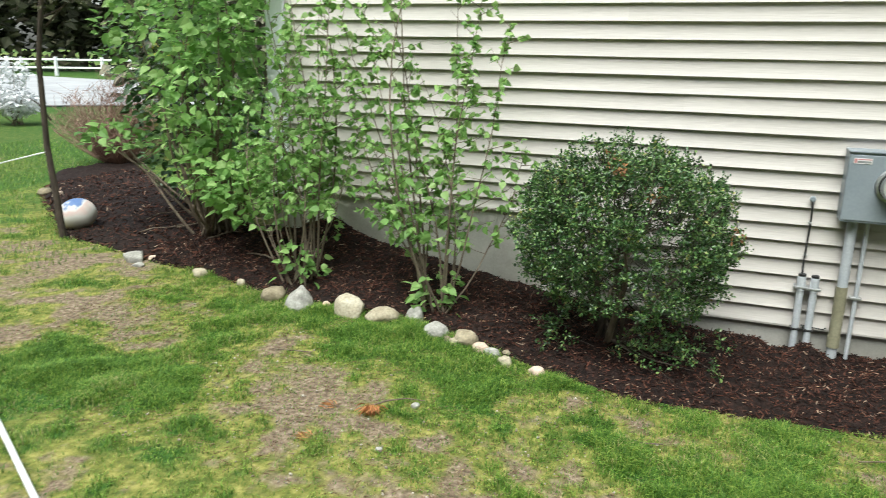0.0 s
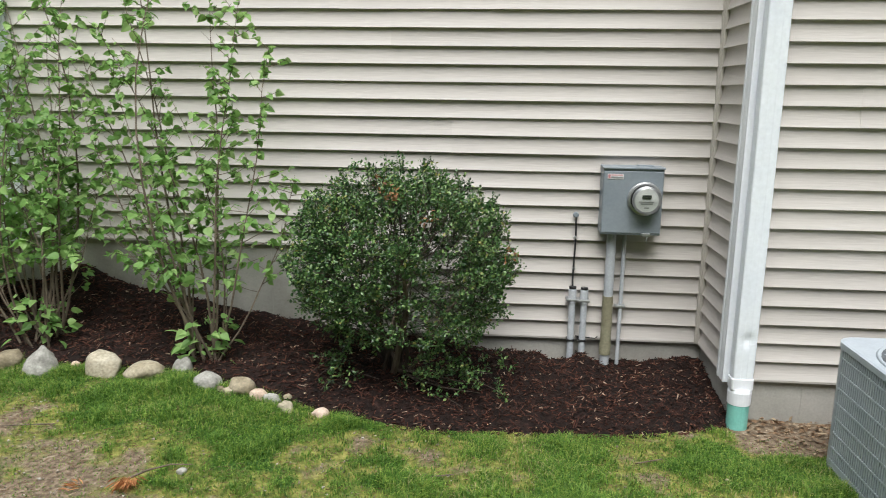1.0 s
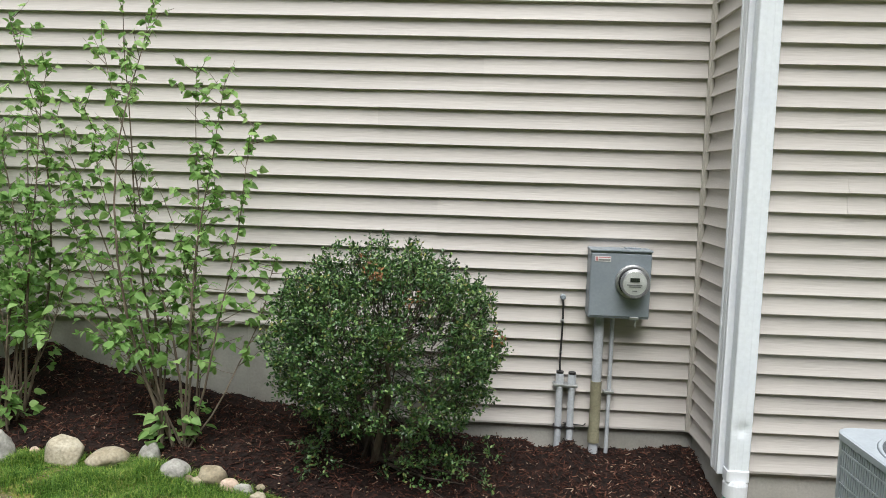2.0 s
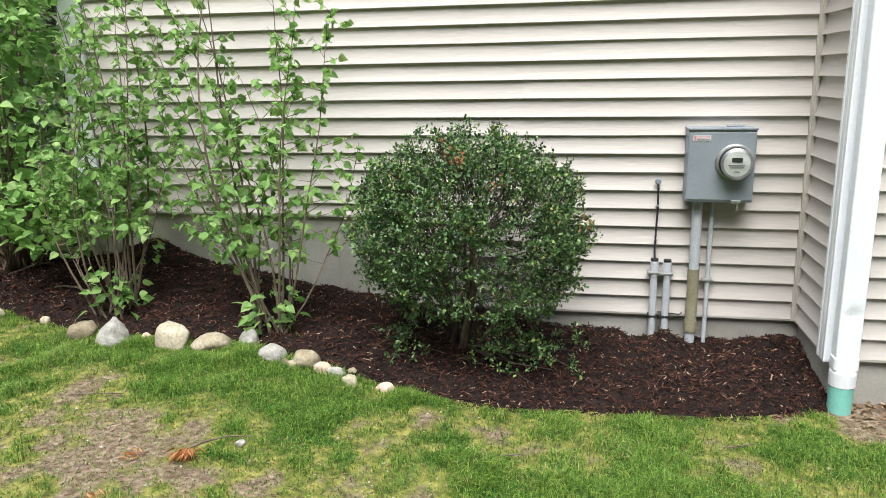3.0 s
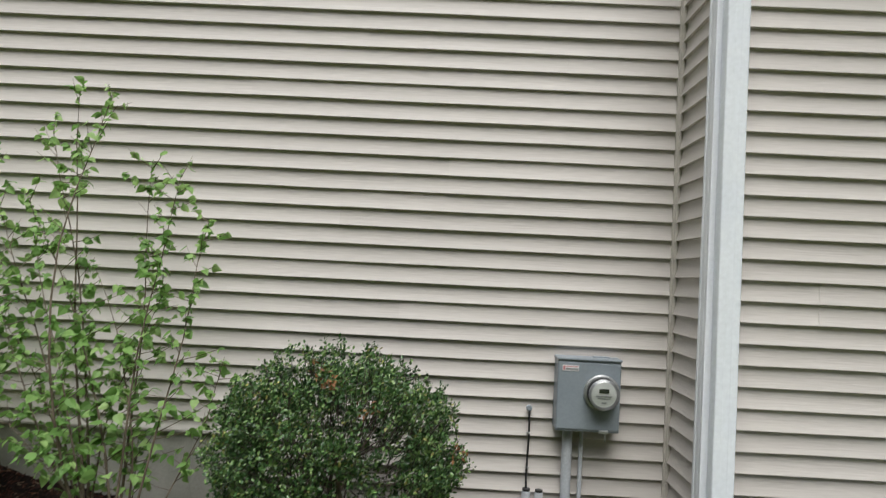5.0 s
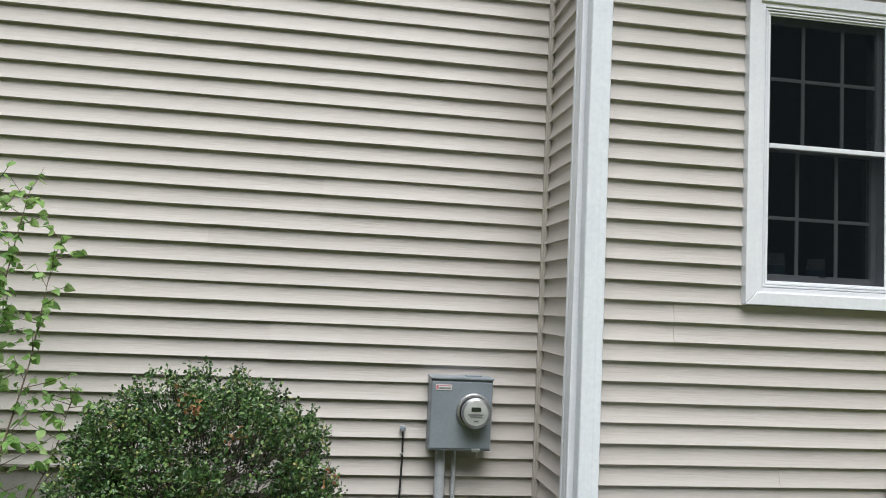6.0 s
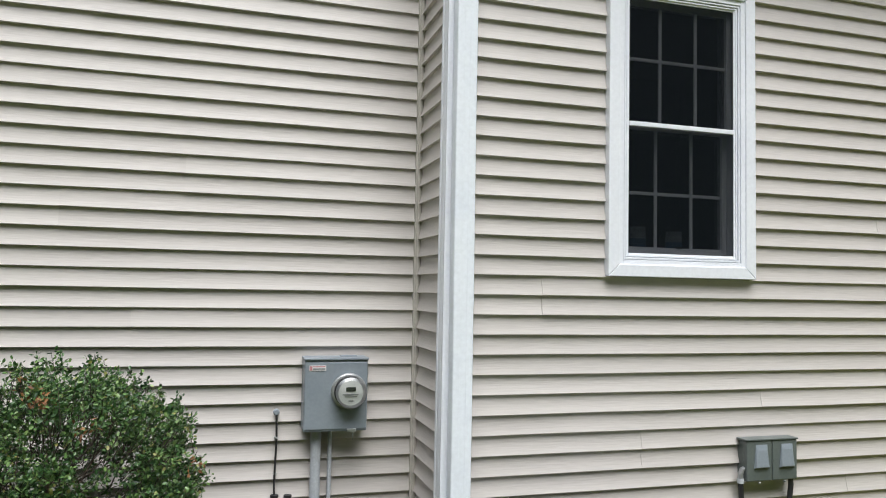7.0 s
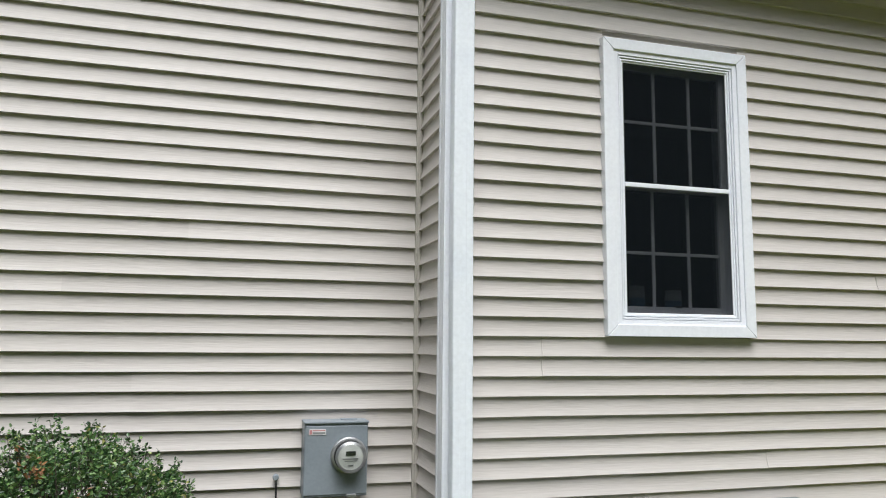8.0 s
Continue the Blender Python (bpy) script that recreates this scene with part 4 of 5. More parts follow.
def bent(a, b, rng, n=7, bow=0.06):
    a, b = Vector(a), Vector(b)
    w = Vector((rng.uniform(-1, 1), rng.uniform(-1, 1), 0)) * bow * (b - a).length
    k = rng.uniform(0, 6)
    return [a.lerp(b, i / n) + w * math.sin(math.pi * i / n) + Vector((math.sin(k + i * 1.7), math.cos(k + i * 2.1), 0)) * 0.008 for i in range(n + 1)]


def lilac(name, label, base, tips, seed, leaf=0.062, dense=1.0, bare=0.28, mat=None, low=40, thick=0.011):
    rng = random.Random(seed)
    ob = tagged(empty(name, *base), label, "shrub")
    o = Vector(base)
    P, D, S = [], [], []
    twigs = bmesh.new()
    for tip in tips:
        foot = Vector((rng.uniform(-0.09, 0.09), rng.uniform(-0.06, 0.06), -0.06))
        pts = bent(foot, Vector(tip) - o, rng, 9, 0.11)
        L = (pts[-1] - pts[0]).length
        r0 = thick * (0.6 + 0.4 * L)
        part("stem", rod(pts, [r0 * (1 - 0.85 * i / 9) for i in range(10)], 6), BARK, ob)
        n, start = max(4, int(L * 13 * dense)), max(bare, min(0.6, 0.48 / L))
        for i in range(n):
            f = start + (1 - start) * (i + rng.random()) / n
            if noise.noise(Vector((f * L * 2.6, tip[0] * 9.0, seed))) < -0.24:
                continue
            k = min(8, int(f * 9))
            q = pts[k].lerp(pts[k + 1], f * 9 - k)
            ang = rng.uniform(0, math.tau)
            reach = rng.uniform(0.05, 0.28) * (1.15 - 0.6 * f)
            e = q + Vector((math.cos(ang) * reach, math.sin(ang) * reach * 0.8, rng.uniform(0.02, 0.15)))
            add_rod(twigs, [q, q.lerp(e, 0.5) + Vector((0, 0, -0.006)), e], [0.0024, 0.0018, 0.0011], 4, False)
            for j in range(rng.randint(3, 6)):
                g = q.lerp(e, rng.uniform(0.35, 1.0))
                a = rng.uniform(0, math.tau)
                P.append(g)
                D.append((math.cos(a), math.sin(a), rng.uniform(-1.1, 0.15)))
                S.append(leaf * rng.uniform(0.45, 1.1) * (1.0 - 0.25 * f))
        for j in range(5):
            a = rng.uniform(0, math.tau)
            P.append(pts[-1] + Vector((0, 0, -0.02 * j)))
            D.append((math.cos(a), math.sin(a), rng.uniform(0.2, 1.2)))
            S.append(leaf * rng.uniform(0.35, 0.7))
    for j in range(low):
        a, r = rng.uniform(0, math.tau), rng.uniform(0.02, 0.17)
        P.append(Vector((math.cos(a) * r, math.sin(a) * r * 0.8, rng.uniform(0.02, 0.26))))
        D.append((math.cos(a), math.sin(a), rng.uniform(-0.6, 0.3)))
        S.append(leaf * rng.uniform(0.5, 1.0))
    tagged(part("twig_growth", twigs, BARK, ob), kind="stuff")
    leaves("foliage", P, D, S, mat or LILAC, ob, LEAF_HEART, seed, "", 0.9)
    return ob


def zb(x, y):
    return bed_height(x, y)


lilac("lilac_shrub", "slender lilac shrub with fresh light green leaves and bare lower stems", (-2.76, -0.72, zb(-2.76, -0.72)),
      [(-3.14, -0.45, 2.62), (-2.97, -0.45, 2.60), (-3.24, -0.5, 2.40), (-2.60, -0.42, 2.22), (-2.78, -0.40, 2.28), (-2.46, -0.42, 1.98), (-2.30, -0.5, 1.30), (-3.40, -0.42, 2.10), (-3.30, -0.5, 1.85),
       (-3.38, -0.55, 1.45), (-3.34, -0.62, 1.0), (-2.62, -0.5, 1.62), (-2.98, -0.5, 1.75), (-2.70, -0.55, 0.85), (-3.52, -0.45, 2.02), (-3.48, -0.5, 1.66)], 3, 0.072, 1.55, 0.20, None, 70, 0.0058)
lilac("lilac_shrub", "bushy lilac shrub with light green leaves by the corner post", (-3.73, -0.64, zb(-3.73, -0.64)),
      [(-3.90, -0.4, 2.08), (-3.70, -0.4, 2.10), (-3.99, -0.35, 2.35), (-3.66, -0.4, 1.72), (-3.60, -0.42, 1.50), (-3.80, -0.4, 1.32), (-3.97, -0.45, 1.05), (-4.10, -0.35, 1.92), (-4.20, -0.4, 1.60),
       (-4.22, -0.3, 2.35), (-3.86, -0.3, 2.55), (-3.52, -0.5, 0.72), (-4.05, -0.55, 0.85), (-4.25, -0.4, 1.15), (-3.62, -0.35, 2.3), (-4.05, -0.45, 1.45), (-3.88, -0.5, 1.62), (-4.30, -0.42, 2.0), (-3.45, -0.45, 1.25), (-3.78, -0.5, 1.9)], 8, 0.074, 1.45, 0.20, None, 75, 0.0058)


def lobed_shrub(name, label, base, lobes, seed, leaf, mat, shape=LEAF_HEART, stems=9, bark=None, extra=None):
    """A dense shrub: stems from the base into lobes whose outer layers carry the leaves."""
    rng = random.Random(seed)
    ob = tagged(empty(name, *base), label, "shrub")
    o = Vector(base)
    P, D, S = [], [], []
    for (c, r, n) in lobes:
        c, r = Vector(c) - o, Vector(r)
        for _ in range(stems):
            tip = c + Vector((rng.uniform(-1, 1) * r.x, rng.uniform(-1, 1) * r.y, rng.uniform(-0.5, 0.8) * r.z)) * 0.8
            pts = bent((rng.uniform(-0.15, 0.15), rng.uniform(-0.12, 0.12), -0.08), tip, rng, 6, 0.10)
            part("stem", rod(pts, [0.013 * (1 - 0.13 * i) for i in range(7)], 5), bark or BARK, ob)
        for _ in range(n):
            while True:
                q = Vector((rng.uniform(-1, 1), rng.uniform(-1, 1), rng.uniform(-1, 1)))
                if 0.45 < q.length < 1.0:
                    break
            gap = noise.noise(Vector((q.x * 2.3 + seed, q.y * 2.3, q.z * 2.3)))
            if gap < -0.22:
                continue
            q = q * (1 + 0.25 * gap)
            P.append(c + Vector((q.x * r.x, q.y * r.y, q.z * r.z)))
            D.append((q.x + rng.uniform(-0.9, 0.9), q.y + rng.uniform(-0.9, 0.9), rng.uniform(-0.7, 0.35)))
            S.append(leaf * rng.uniform(0.55, 1.2))
    leaves("foliage", P, D, S, mat, ob, shape, seed)
    return ob


big = lobed_shrub("garden_shrub", "large spreading shrub with light green leaves and many stems", (-4.95, 0.1, zb(-4.95, 0.1)),
                  [((-4.55, -0.25, 0.98), (0.42, 0.28, 0.26), 330), ((-5.25, 0.15, 1.95), (0.72, 0.45, 0.48), 700), ((-4.78, 0.0, 1.70), (0.45, 0.35, 0.50), 420),
                   ((-5.85, 0.05, 1.14), (0.30, 0.28, 0.13), 130), ((-4.66, -0.10, 2.40), (0.5, 0.4, 0.45), 420), ((-5.45, 0.25, 2.55), (0.8, 0.5, 0.5), 560), ((-5.15, 0.0, 1.22), (0.30, 0.25, 0.20), 110),
                   ((-4.72, -0.32, 1.52), (0.36, 0.26, 0.36), 330), ((-4.62, -0.28, 2.15), (0.40, 0.28, 0.42), 400), ((-4.42, -0.38, 0.92), (0.26, 0.22, 0.20), 130), ((-4.28, -0.52, 0.90), (0.24, 0.18, 0.22), 150)],
                  21, 0.088, LILAC, LEAF_HEART, 4)
rngf = random.Random(5)
leaves("blossom", [(-5.32 + rngf.gauss(0, 0.09) + 4.95, 0.05 + rngf.gauss(0, 0.06), 1.83 - zb(-4.95, 0.1) + rngf.gauss(0, 0.035)) for _ in range(45)], [(rngf.gauss(0, 1), rngf.gauss(0, 1), rngf.gauss(0, 1)) for _ in range(45)],
       [0.03] * 45, YELLOW, big, LEAF_OVAL, 3, "small yellow flowers")
# Added dark leaves stand in for the shade inside the lighter shrub
lobed_shrub("interior_shade_leaves", "dark leaf mass added as the lighter shrub's shaded interior", (-5.75, 1.0, zb(-5.75, 1.0)), [((-5.75, 1.0, 1.25), (0.65, 0.55, 0.75), 1900), ((-6.15, 1.0, 1.85), (0.5, 0.45, 0.5), 800), ((-5.2, 0.9, 1.0), (0.6, 0.5, 0.6), 900)], 33, 0.075, HOLLY, LEAF_HEART, 5, BARK_DARK)


def twig_shrub(base, r, h, n, seed):
    rng = random.Random(seed)
    ob = tagged(empty("twiggy_shrub", *base), "leafless reddish-brown twiggy shrub at the lawn's edge", "shrub")
    bm = bmesh.new()
    for i in range(n):
        a, e = rng.uniform(0, math.tau), math.sqrt(rng.random())
        tip = Vector((math.cos(a) * r * e, math.sin(a) * r * e, h * math.sqrt(max(0.05, 1 - 0.75 * e * e)) * rng.uniform(0.7, 1.05)))
        pts = bent((math.cos(a) * 0.1, math.sin(a) * 0.1, -0.05), tip, rng, 4, 0.12)
        add_rod(bm, pts, [0.006, 0.005, 0.004, 0.003, 0.002], 3, False)
        for _ in range(5):
            q = pts[rng.randint(1, 4)]
            add_rod(bm, [q, q + Vector((rng.uniform(-0.14, 0.14), rng.uniform(-0.14, 0.14), rng.uniform(0.0, 0.16)))], [0.003, 0.0015], 3, False)
    tagged(part("twig_growth", bm, TWIG_RED, ob), kind="stuff")
    return ob


twig_shrub((-8.9, 3.2, lawn_height(-8.9, 3.2)), 0.85, 1.12, 420, 4)


# ---- clipped holly ball ----
def holly_bush():
    rng = random.Random(77)
    base = Vector((-1.76, -0.60, zb(-1.76, -0.60) - 0.02))
    ob = tagged(empty("clipped_bush", *base), "rounded clipped holly bush with small glossy dark green leaves", "bush")
    c, r = Vector((-1.715, -0.62, 0.86)) - base, Vector((0.585, 0.50, 0.50))
    P, D, S, tips = [], [], [], []
    holes = ((0.34, 0.52, 0.020, 0.96), (0.60, 0.20, 0.014, 0.85), (-0.18, 0.22, 0.006, 0.8), (0.50, -0.20, 0.050, 0.94), (-0.05, -0.30, 0.022, 0.9), (0.18, -0.40, 0.070, 0.94), (-0.42, -0.48, 0.02, 0.8))
    while len(tips) < 2750:
        q = Vector((rng.gauss(0, 1), rng.gauss(0, 1), rng.gauss(0, 1))).normalized()
        if q.z < -0.80:
            continue
        # tufts stand proud of the clipped form, with clefts between them
        tuft = noise.noise(q * 4.6 + Vector((1.7, 8.1, 3.3)))
        lump = 1 + 0.12 * noise.noise(q * 2.4 + Vector((3, 1, 7))) + 0.09 * tuft + 0.05 * noise.noise(q * 9.0)
        depth = 1.0 - abs(rng.gauss(0, 0.15)) if tuft > -0.12 else 1.0 - abs(rng.gauss(0.10, 0.16))
        open_to = max(k * math.exp(-((q.x - x) ** 2 + (q.z - z) ** 2) / w) for x, z, w, k in holes) * (1.0 if q.y < 0 else 0.97)
        gap = noise.noise(q * 2.9 + Vector((9.3, 2.2, 4.1)))
        if rng.random() < open_to or gap < -0.36:
            continue
        if rng.random() < 0.35 * min(1.0, max(0.0, (0.15 - q.z) / 0.6)):
            continue
        k = (1 / (abs(q.x) ** 2.25 + abs(q.y) ** 2.25 + abs(q.z) ** 2.25) ** (1 / 2.25)) * (1.0 - 0.16 * max(0.0, -q.z - 0.25))
        p = c + Vector((q.x * r.x, q.y * r.y, q.z * r.z)) * k * lump * depth
        tips.append((p, q))
    for j in range(60):
        q = Vector((rng.gauss(0, 0.5), rng.gauss(0, 0.4), 1)).normalized()
        tips.append((c + Vector((q.x * r.x, q.y * r.y, q.z * r.z)) * rng.uniform(1.04, 1.13), Vector((0, 0, 1))))
    for j in range(95):
        x = rng.gauss(0.36, 0.13) if j % 4 else rng.gauss(-0.27, 0.07)
        tips.append((Vector((x, rng.gauss(-0.22, 0.10), rng.uniform(0.05, 0.20))), Vector((rng.uniform(-1, 1), -0.6, 0.2))))
    twigs = bmesh.new()
    for n, (p, q) in enumerate(tips):
        way = (q + Vector((0, 0, 0.55)) + Vector((rng.gauss(0, 0.35), rng.gauss(0, 0.35), rng.gauss(0, 0.35)))).normalized()
        L = rng.uniform(0.035, 0.075)
        if n % 2 == 0:
            add_rod(twigs, [p - way * L * 2.2, p + way * L * 0.5], [0.0022, 0.0010], 3, False)
        for j in range(rng.randint(12, 17)):
            f = rng.uniform(-0.7, 0.6)
            a = Vector((rng.gauss(0, 1), rng.gauss(0, 1), rng.gauss(0, 1))).normalized()
            P.append(p + way * L * f + a * 0.008)
            D.append((a + way * 0.35)[:])
            S.append(rng.uniform(0.012, 0.024))
    tagged(part("twig_growth", twigs, BARK_DARK, ob), kind="stuff")
    leaves("foliage", P, D, S, HOLLY, ob, LEAF_BLUNT, 6, "", 0.9)
    P, D, S = [], [], []
    for qx, qz, n in ((0.02, 0.80, 45), (-0.10, 0.88, 16), (0.93, 0.22, 26), (0.30, 0.62, 14)):
        q = Vector((qx, -math.sqrt(max(0.02, 1 - qx * qx - qz * qz)), qz))
        for _ in range(n):
            P.append(c + Vector((q.x * r.x, q.y * r.y, q.z * r.z)) * 1.05 + Vector((rng.gauss(0, 0.022), rng.gauss(0, 0.03), rng.gauss(0, 0.018))))
            D.append((rng.gauss(0, 1), rng.gauss(-0.4, 1), rng.gauss(0.4, 1)))
            S.append(rng.uniform(0.017, 0.030))
    leaves("browned_leaves", P, D, S, BROWNED, ob, LEAF_OVAL, 7, "small tufts of dead orange-brown leaves", 0.9)
    for j in range(10):
        a = rng.uniform(0, math.tau)
        tip = c + Vector((math.cos(a) * r.x * rng.uniform(0.3, 0.8), math.sin(a) * r.y * rng.uniform(0.2, 0.75), rng.uniform(-0.1, 0.3)))
        pts = bent((rng.uniform(-0.07, 0.07), rng.uniform(-0.06, 0.06), -0.05), tip, rng, 8, 0.10)
        part("branch", rod(pts, [(0.030 if j < 3 else 0.019) * (1 - 0.10 * i) * rng.uniform(0.65, 0.85) for i in range(9)], 7), BARK_DARK if j % 3 else BARK, ob)
        for k in range(4):
            q = pts[rng.randint(3, 7)]
            e = q + Vector((rng.uniform(-0.25, 0.25), rng.uniform(-0.25, 0.2), rng.uniform(0.05, 0.28)))
            part("branchlet", rod(bent(q, e, rng, 4, 0.1), [0.006, 0.005, 0.004, 0.003, 0.002], 5), BARK_DARK, ob)
    for j in range(7):
        e = Vector((rng.uniform(0.15, 0.5), rng.uniform(-0.32, -0.12), rng.uniform(0.03, 0.14)))
        part("branchlet", rod(bent((0.03, -0.05, 0.06), e, rng, 5, 0.12), [0.009, 0.008, 0.006, 0.005, 0.004, 0.003], 5), BARK_DARK, ob)
    return ob


holly_bush()


# ---- stones along the bed ----
def stone(x, y, w, h, seed, mat, label, sharp=0.0, sink=0.30, deep=0.8):
    w, h = w * 1.0, h * 0.96
    rng = random.Random(seed)
    bm = bmesh.new()
    bmesh.ops.create_icosphere(bm, subdivisions=3, radius=1.0)
    off = Vector((rng.uniform(0, 50), rng.uniform(0, 50), rng.uniform(0, 50)))
    cuts = [Vector((rng.gauss(0, 1), rng.gauss(0, 1), rng.gauss(0.2, 0.8))).normalized() for _ in range(18)]
    if not sharp:
        cuts.append(Vector((rng.uniform(-0.25, 0.25), rng.uniform(-0.35, 0.0), 1)).normalized() * 1.22)
    for v in bm.verts:
        d = v.co.normalized()
        s = 1 + 0.26 * noise.noise(d * 1.3 + off) + 0.05 * noise.noise(d * 4.5 + off)
        for c in cuts:
            t = d.dot(c)
            if t > 0.30:
                s = min(s, 0.71 / t + 0.03 * noise.noise(d * 5.0 + off))
        p = d * s
        if sharp:
            p.x *= 1 - sharp * 0.52 * max(0.0, p.z + 0.35) + sharp * 0.12
            p.y *= 1 - sharp * 0.40 * max(0.0, p.z + 0.35)
        v.co = Vector((p.x * w * 0.56, p.y * w * 0.56 * deep, p.z * h * 0.72))
    z = lawn_height(x, y) + h * (0.62 - sink) - 0.005
    ob = part("stone", bm, mat, None, "", True)
    ob.matrix_basis = pose(x, y + w * 0.25, z, rng.uniform(-8, 8), rng.uniform(-8, 8), rng.uniform(-20, 20))
    return tagged(ob, label, "stone", "stones edging the mulch bed")


stone(-3.80, -0.91, 0.19, 0.125, 1, ROCK, "rounded tan stone half sunk at the bed's edge")
stone(-3.56, -0.97, 0.19, 0.165, 2, ROCK_GREY, "pale pointed stone standing at the bed's edge", 0.8)
stone(-3.25, -0.94, 0.225, 0.155, 3, ROCK, "largest rounded pale stone of the border")
stone(-3.01, -0.97, 0.225, 0.10, 4, ROCK, "long low pale stone of the border")
stone(-2.83, -0.88, 0.125, 0.115, 5, ROCK_GREY, "small grey stone leaning by the shrub", 0.5)
stone(-2.66, -1.02, 0.15, 0.095, 6, ROCK_GREY, "pale angular stone of the border", 0.2)
stone(-2.56, -1.05, 0.055, 0.048, 7, ROCK, "very small stone between larger ones")
stone(-2.46, -1.05, 0.16, 0.105, 8, ROCK, "rounded tan stone of the border")
stone(-2.36, -1.07, 0.092, 0.070, 9, ROCK_PINK, "small pinkish stone of the border")
stone(-2.29, -1.10, 0.105, 0.064, 10, ROCK_GREY, "small flat white stone of the border")
stone(-2.20, -1.16, 0.09, 0.062, 11, ROCK, "small rough tan stone of the border")
stone(-2.23, -1.02, 0.05, 0.04, 12, ROCK, "very small stone between larger ones")
stone(-2.52, -1.07, 0.07, 0.05, 13, ROCK, "very small stone between larger ones")
stone(-2.02, -1.18, 0.095, 0.055, 14, ROCK_PINK, "last small pinkish stone where the border ends")
stone(-4.54, -0.66, 0.12, 0.08, 15, ROCK, "small pale stone of the border")
stone(-4.17, -0.70, 0.07, 0.06, 16, ROCK, "very small stone of the border")
stone(-5.23, -0.56, 0.175, 0.095, 17, ROCK_GREY, "flat white stone of the border")
stone(-5.13, -0.46, 0.065, 0.05, 18, ROCK_PINK, "very small stone beside a flat white one")
stone(-5.11, -0.62, 0.10, 0.04, 19, ROCK_GREY, "small flat stone beside a flat white one")
stone(-7.92, 1.04, 0.18, 0.10, 20, ROCK, "stone at the far end of the bed")
stone(-7.65, 0.97, 0.16, 0.11, 21, ROCK_PINK, "stone at the far end of the bed")
stone(-3.43, -0.86, 0.06, 0.045, 22, ROCK_PINK, "very small stone between larger ones")

# ---- painted ball, young tree, cords ----
bm = bmesh.new()
bmesh.ops.create_uvsphere(bm, u_segments=32, v_segments=20, radius=0.155)
for v in bm.verts:
    v.co.z *= 0.88
ball = tagged(part("painted_ball", bm, BALL, None, "", True), "white garden ball with blue paint on top, on the mulch", "ball")
ball.location = (-6.36, 0.05, max(zb(-6.36, 0.05), lawn_height(-6.36, 0.05)) + 0.105)
ball.rotation_euler = (radians(12), radians(-6), 0)


def young_tree():
    rng = random.Random(12)
    b = Vector((-6.25, -0.21, lawn_height(-6.25, -0.21)))
    ob = tagged(empty("young_tree", *b), "slender young tree with a dark trunk and sparse dull leaves", "tree")
    trunk = [(0, 0, -0.1), (-0.03, 0.0, 0.35), (-0.07, 0.0, 0.75), (-0.055, 0.0, 1.40), (0.04, 0.0, 1.86), (0.07, 0.02, 2.5), (0.05, 0.03, 3.2)]
    part("trunk", rod(trunk, [0.030, 0.027, 0.024, 0.021, 0.018, 0.013, 0.006], 10), BARK_DARK, ob)
    P, D, S = [], [], []
    for i in range(30):
        z = rng.uniform(1.75, 3.1)
        a = rng.uniform(0, math.tau)
        e = Vector((math.cos(a), math.sin(a), 0.35)) * rng.uniform(0.3, 0.75) + Vector((0, 0, z))
        part("limb", rod(bent((0, 0.05, z - 0.1), e, rng, 5, 0.08), [0.010, 0.008, 0.006, 0.005, 0.003, 0.002], 5), BARK_DARK, ob)
        for j in range(55):
            P.append(Vector((0, 0.05, z)).lerp(e, rng.uniform(0.2, 1.1)) + Vector((rng.gauss(0, 0.08), rng.gauss(0, 0.08), rng.gauss(0, 0.08))))
            D.append((rng.gauss(0, 1), rng.gauss(0, 1), rng.uniform(-1, 0.2)))
            S.append(rng.uniform(0.03, 0.065))
    part("limb", rod([(-0.05, 0.05, 0.95), (-0.14, 0.02, 1.08), (-0.20, 0.0, 1.12)], [0.009, 0.006, 0.003], 6), BARK_DARK, ob)
    leaves("foliage", P, D, S, WOODS, ob, LEAF_OVAL, 4)
    return ob


young_tree()
tagged(part("guy_cord", rod([(-6.32, -0.21, 1.0), (-6.76, -0.30, 0.886), (-7.8, -0.51, 0.616), (-9.0, -0.76, 0.31)], 0.006, 6), ROPE), "thin white cord tied to the young tree", "cord")
tagged(part("lawn_cord", rod([(x, y, lawn_height(x, y) + 0.030) for x, y in ((-5.6, -1.74), (-4.8, -2.19), (-3.81, -2.75), (-3.35, -3.01), (-2.9, -3.26))], 0.012, 8), ROPE), "thick white cord lying across the grass", "cord")


